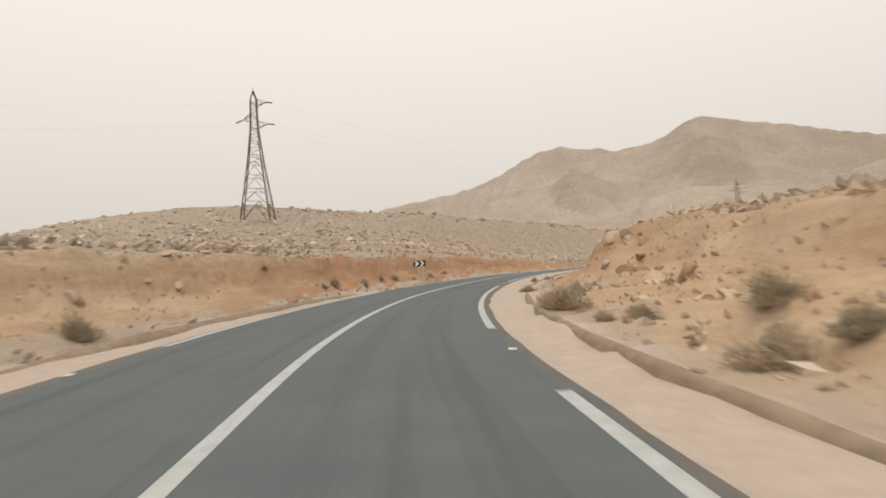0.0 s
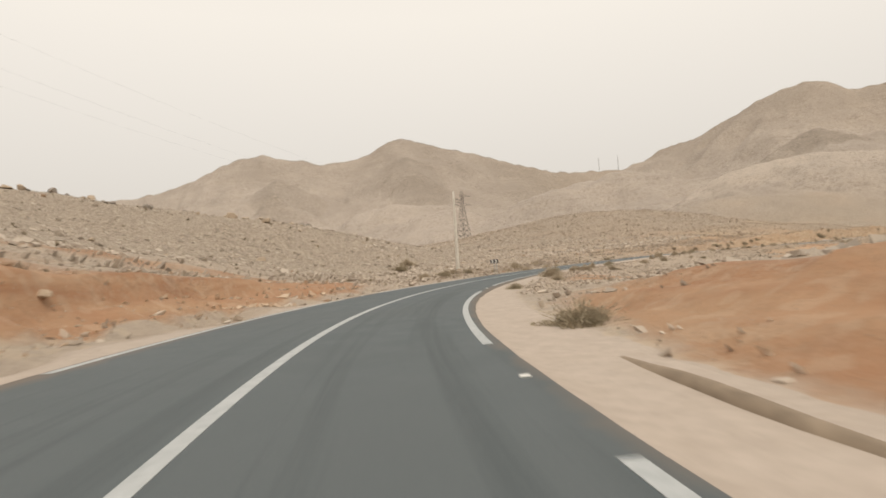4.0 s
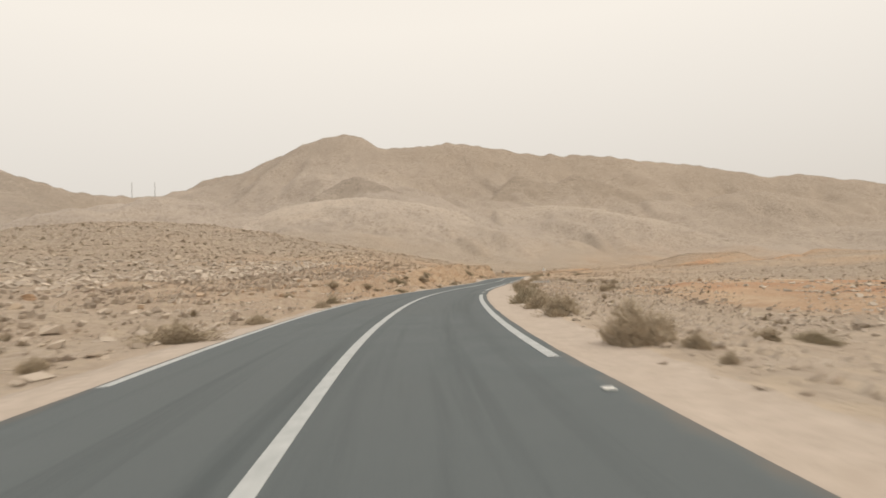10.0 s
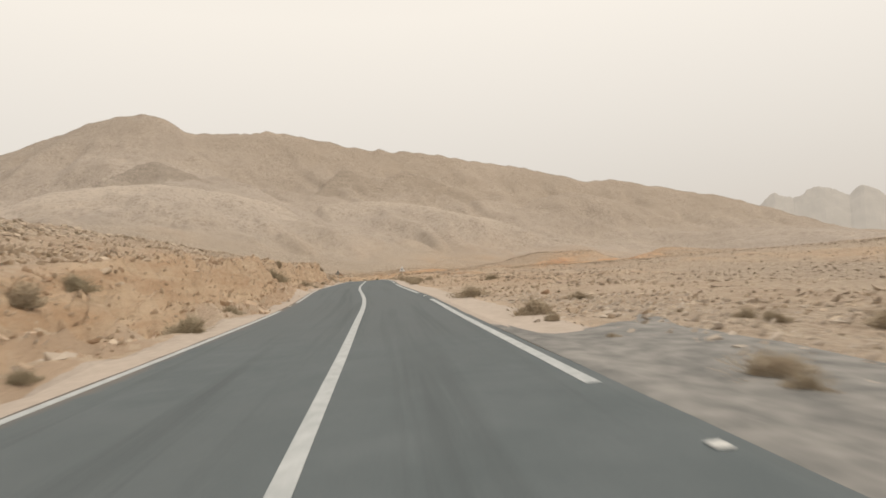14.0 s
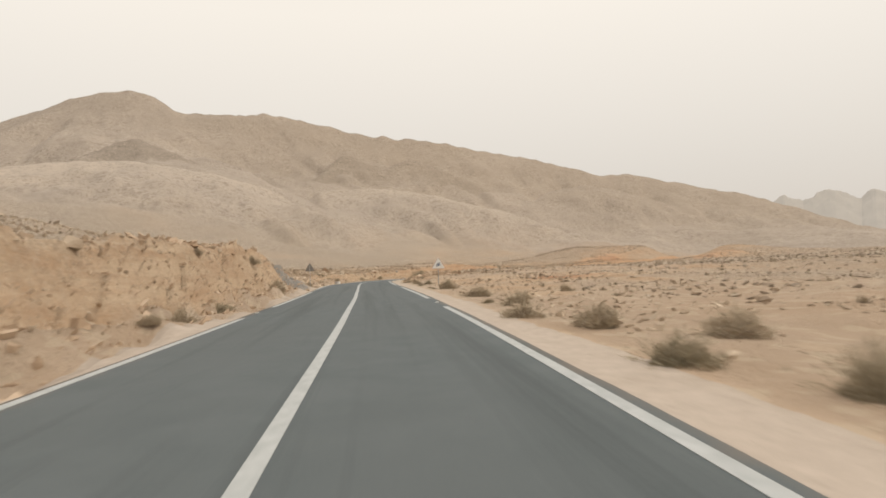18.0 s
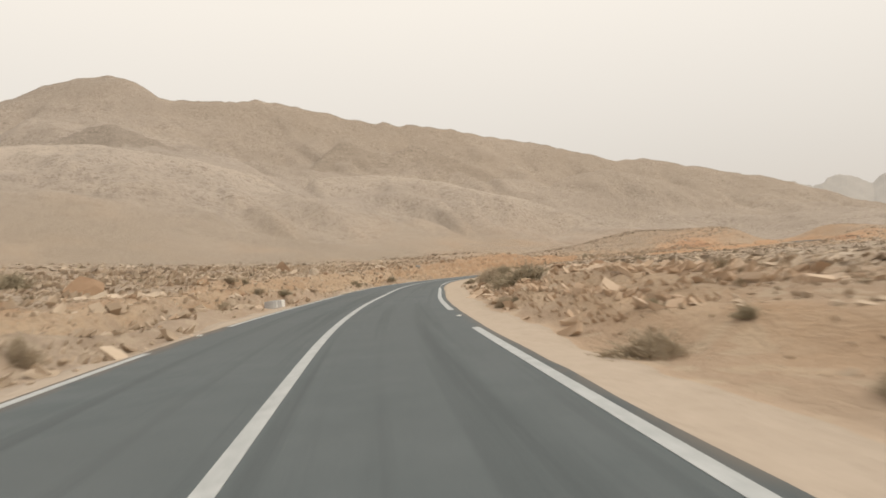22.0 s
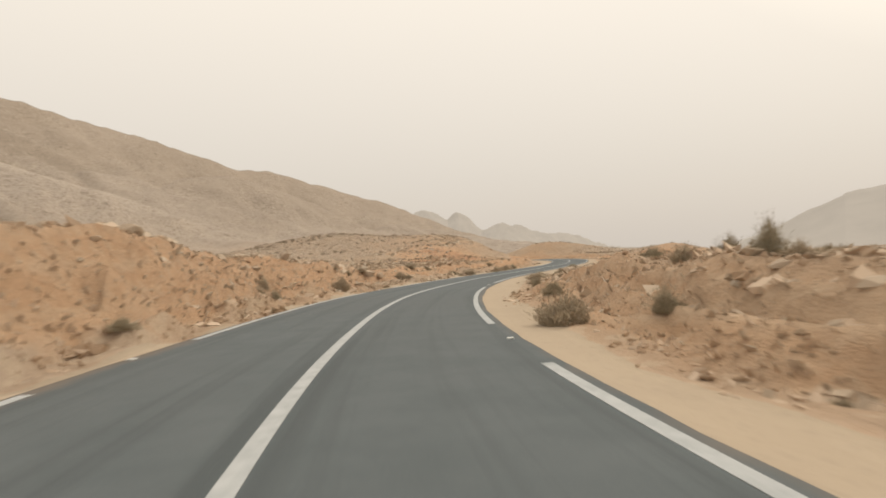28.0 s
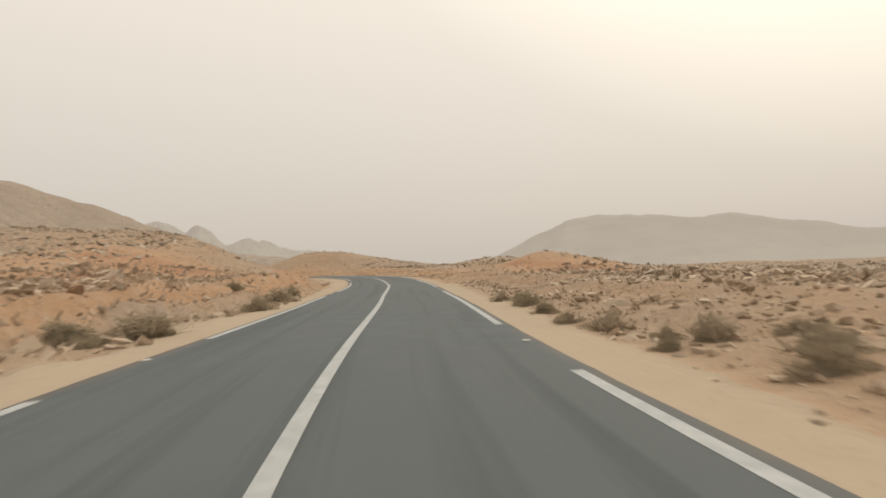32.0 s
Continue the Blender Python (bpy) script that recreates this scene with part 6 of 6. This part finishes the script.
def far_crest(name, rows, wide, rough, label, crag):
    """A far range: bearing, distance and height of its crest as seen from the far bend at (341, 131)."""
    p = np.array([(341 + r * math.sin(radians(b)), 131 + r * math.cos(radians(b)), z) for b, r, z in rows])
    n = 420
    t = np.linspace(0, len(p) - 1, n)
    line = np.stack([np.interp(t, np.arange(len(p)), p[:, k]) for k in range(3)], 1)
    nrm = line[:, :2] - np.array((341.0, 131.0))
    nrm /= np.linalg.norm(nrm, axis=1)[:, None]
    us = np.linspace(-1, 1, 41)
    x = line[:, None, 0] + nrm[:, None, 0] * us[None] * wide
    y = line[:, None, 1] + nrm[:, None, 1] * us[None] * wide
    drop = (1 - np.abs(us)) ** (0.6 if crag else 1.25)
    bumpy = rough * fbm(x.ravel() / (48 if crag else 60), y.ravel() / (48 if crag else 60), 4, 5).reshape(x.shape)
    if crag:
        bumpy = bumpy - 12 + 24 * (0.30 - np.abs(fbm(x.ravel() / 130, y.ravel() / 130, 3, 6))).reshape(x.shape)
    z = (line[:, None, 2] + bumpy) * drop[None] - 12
    ob = mesh_object(name, np.stack([x, y, z], -1).reshape(-1, 3), grid_faces(n, len(us)), [HAZE_GLOW])
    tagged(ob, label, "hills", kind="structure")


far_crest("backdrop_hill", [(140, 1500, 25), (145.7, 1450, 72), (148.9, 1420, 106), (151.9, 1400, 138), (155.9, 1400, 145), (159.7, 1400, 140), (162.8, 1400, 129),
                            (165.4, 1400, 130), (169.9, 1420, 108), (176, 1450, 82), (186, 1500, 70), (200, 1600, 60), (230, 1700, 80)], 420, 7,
          "low hill range with dust haze imitated by a faint even glow", False)
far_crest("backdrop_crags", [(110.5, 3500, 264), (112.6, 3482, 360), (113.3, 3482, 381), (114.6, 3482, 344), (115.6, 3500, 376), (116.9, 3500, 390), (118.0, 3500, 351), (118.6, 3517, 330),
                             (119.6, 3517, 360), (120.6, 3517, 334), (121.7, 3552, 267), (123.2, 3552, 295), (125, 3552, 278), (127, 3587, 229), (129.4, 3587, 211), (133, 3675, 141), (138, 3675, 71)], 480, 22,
          "jagged crags with dust haze imitated by a faint even glow", True)


def build_track():
    """The grey gravel mouth of a side track."""
    n, m = 26, 12
    verts = []
    for i in range(n):
        for j in range(m):
            a, b = i / (n - 1), j / (m - 1)
            st = 14.02 + 0.95 * b + 0.10 * a * (1 - 2 * b) + 0.25 * a ** 1.5
            right = 2.98 + 4.4 * a
            x, y, _ = at_road(st, right)
            k = int(np.argmin(np.abs(RU - st)))
            f = (st - RU[k]) * 13.6
            verts.append((x + RT[k, 0] * f, y + RT[k, 1] * f))
    v = np.array(verts)
    a = np.repeat(np.arange(n) / (n - 1), m)
    b = np.tile(np.arange(m) / (m - 1), n)
    z = np.array([height(px, py) for px, py in v]) + 0.045
    flush = step01(a / 0.22)
    lane = RP[[int(np.argmin(np.hypot(RP[:, 0] - px, RP[:, 1] - py))) for px, py in v], 2]
    z = (lane - 0.012) * (1 - flush) + z * flush + 0.02 * fbm(v[:, 0] / 0.8, v[:, 1] / 0.8, 3, 19)
    ragged = np.minimum(np.minimum(b, 1 - b) * 5, (1 - a) * 4)
    z = z - 0.14 * (1 - step01(ragged + 0.5 * fbm(v[:, 0] / 1.2, v[:, 1] / 1.2, 3, 20))) * flush
    ob = mesh_object("side_track", np.c_[v, z], grid_faces(n, m), [GRAVEL])
    tagged(ob, "grey gravel mouth of a side track joining the road", "track", kind="structure")


build_track()


def build_drain(lo, hi, profile, name, label):
    """A low worn lip along the road: its cross-section by offset and height."""
    ks = np.arange(int(np.searchsorted(RU, lo)), int(np.searchsorted(RU, hi)))
    n = len(ks)
    worn = fbm(np.arange(n) / 3.0, np.zeros(n) + lo, 3, 15)
    taper = np.clip(np.minimum(np.arange(n), n - 1 - np.arange(n)) / 9.0, 0, 1)
    rows = []
    for d, dz in profile:
        p = RP[ks].copy()
        p[:, :2] += RN[ks] * (d + 0.035 * fbm(np.arange(n) / 2.0, np.full(n, d), 3, 16))[:, None]
        p[:, 2] += dz + (0.05 * worn - 0.16 * (1 - taper)) * (dz > -0.2)
        rows.append(p)
    faces = grid_faces(n, len(profile))
    ob = mesh_object(name, np.stack(rows, 1).reshape(-1, 3), faces[:, ::-1] if profile[0][0] < profile[-1][0] else faces, [EARTH_KERB], True)
    tagged(ob, label, "kerb", kind="structure")


EARTH_KERB = plain("mud_stained_concrete", (0.215, 0.170, 0.126), (0.335, 0.268, 0.200), 0.95, 2.5)
LIP = ((4.50, -0.35), (4.54, -0.13), (4.60, -0.06), (4.70, -0.06), (4.78, -0.14), (4.82, -0.35))
build_drain(-2.5, 5.0, LIP, "drain_kerb", "low weathered earth-stained lip along the roadside ditch")
RIDGE = ((-4.72, -0.35), (-4.80, -0.10), (-4.95, 0.03), (-5.15, 0.02), (-5.35, -0.10), (-5.42, -0.35))
build_drain(0.6, 2.62, RIDGE, "earth_ridge", "low ridge of scraped brown earth along the verge")
build_drain(3.02, 3.95, RIDGE, "earth_ridge", "low ridge of scraped brown earth along the verge")


def build_masts():
    """Radio masts on the saddle."""
    for x, y, tall in ((951.0, 1124.0, 46), (981.0, 1096.0, 38)):
        root = tagged(new("radio_mast"), "thin far-off radio mast on the mountain saddle", "radio mast", "radio masts")
        z = height(x, y)
        root.matrix_world = pose(x, y, z)
        bm = bmesh.new()
        for k in range(3):
            a = 2 * math.pi * k / 3
            beam(bm, (1.0 * math.cos(a), 1.0 * math.sin(a), -2), (0.3 * math.cos(a), 0.3 * math.sin(a), tall), 0.28, 0.18)
        part("shaft", bm, GALV, root)
        bm = bmesh.new()
        for h in np.arange(2, tall, 4.0):
            r = 1.0 - 0.7 * h / tall
            for k in range(3):
                a, b = 2 * math.pi * k / 3, 2 * math.pi * (k + 1) / 3
                beam(bm, (r * math.cos(a), r * math.sin(a), h), (r * math.cos(b), r * math.sin(b), h), 0.25)
                beam(bm, (r * math.cos(a), r * math.sin(a), h - 2), (r * math.cos(b), r * math.sin(b), h + 2), 0.2)
        part("bracing", bm, GALV, root)


build_masts()
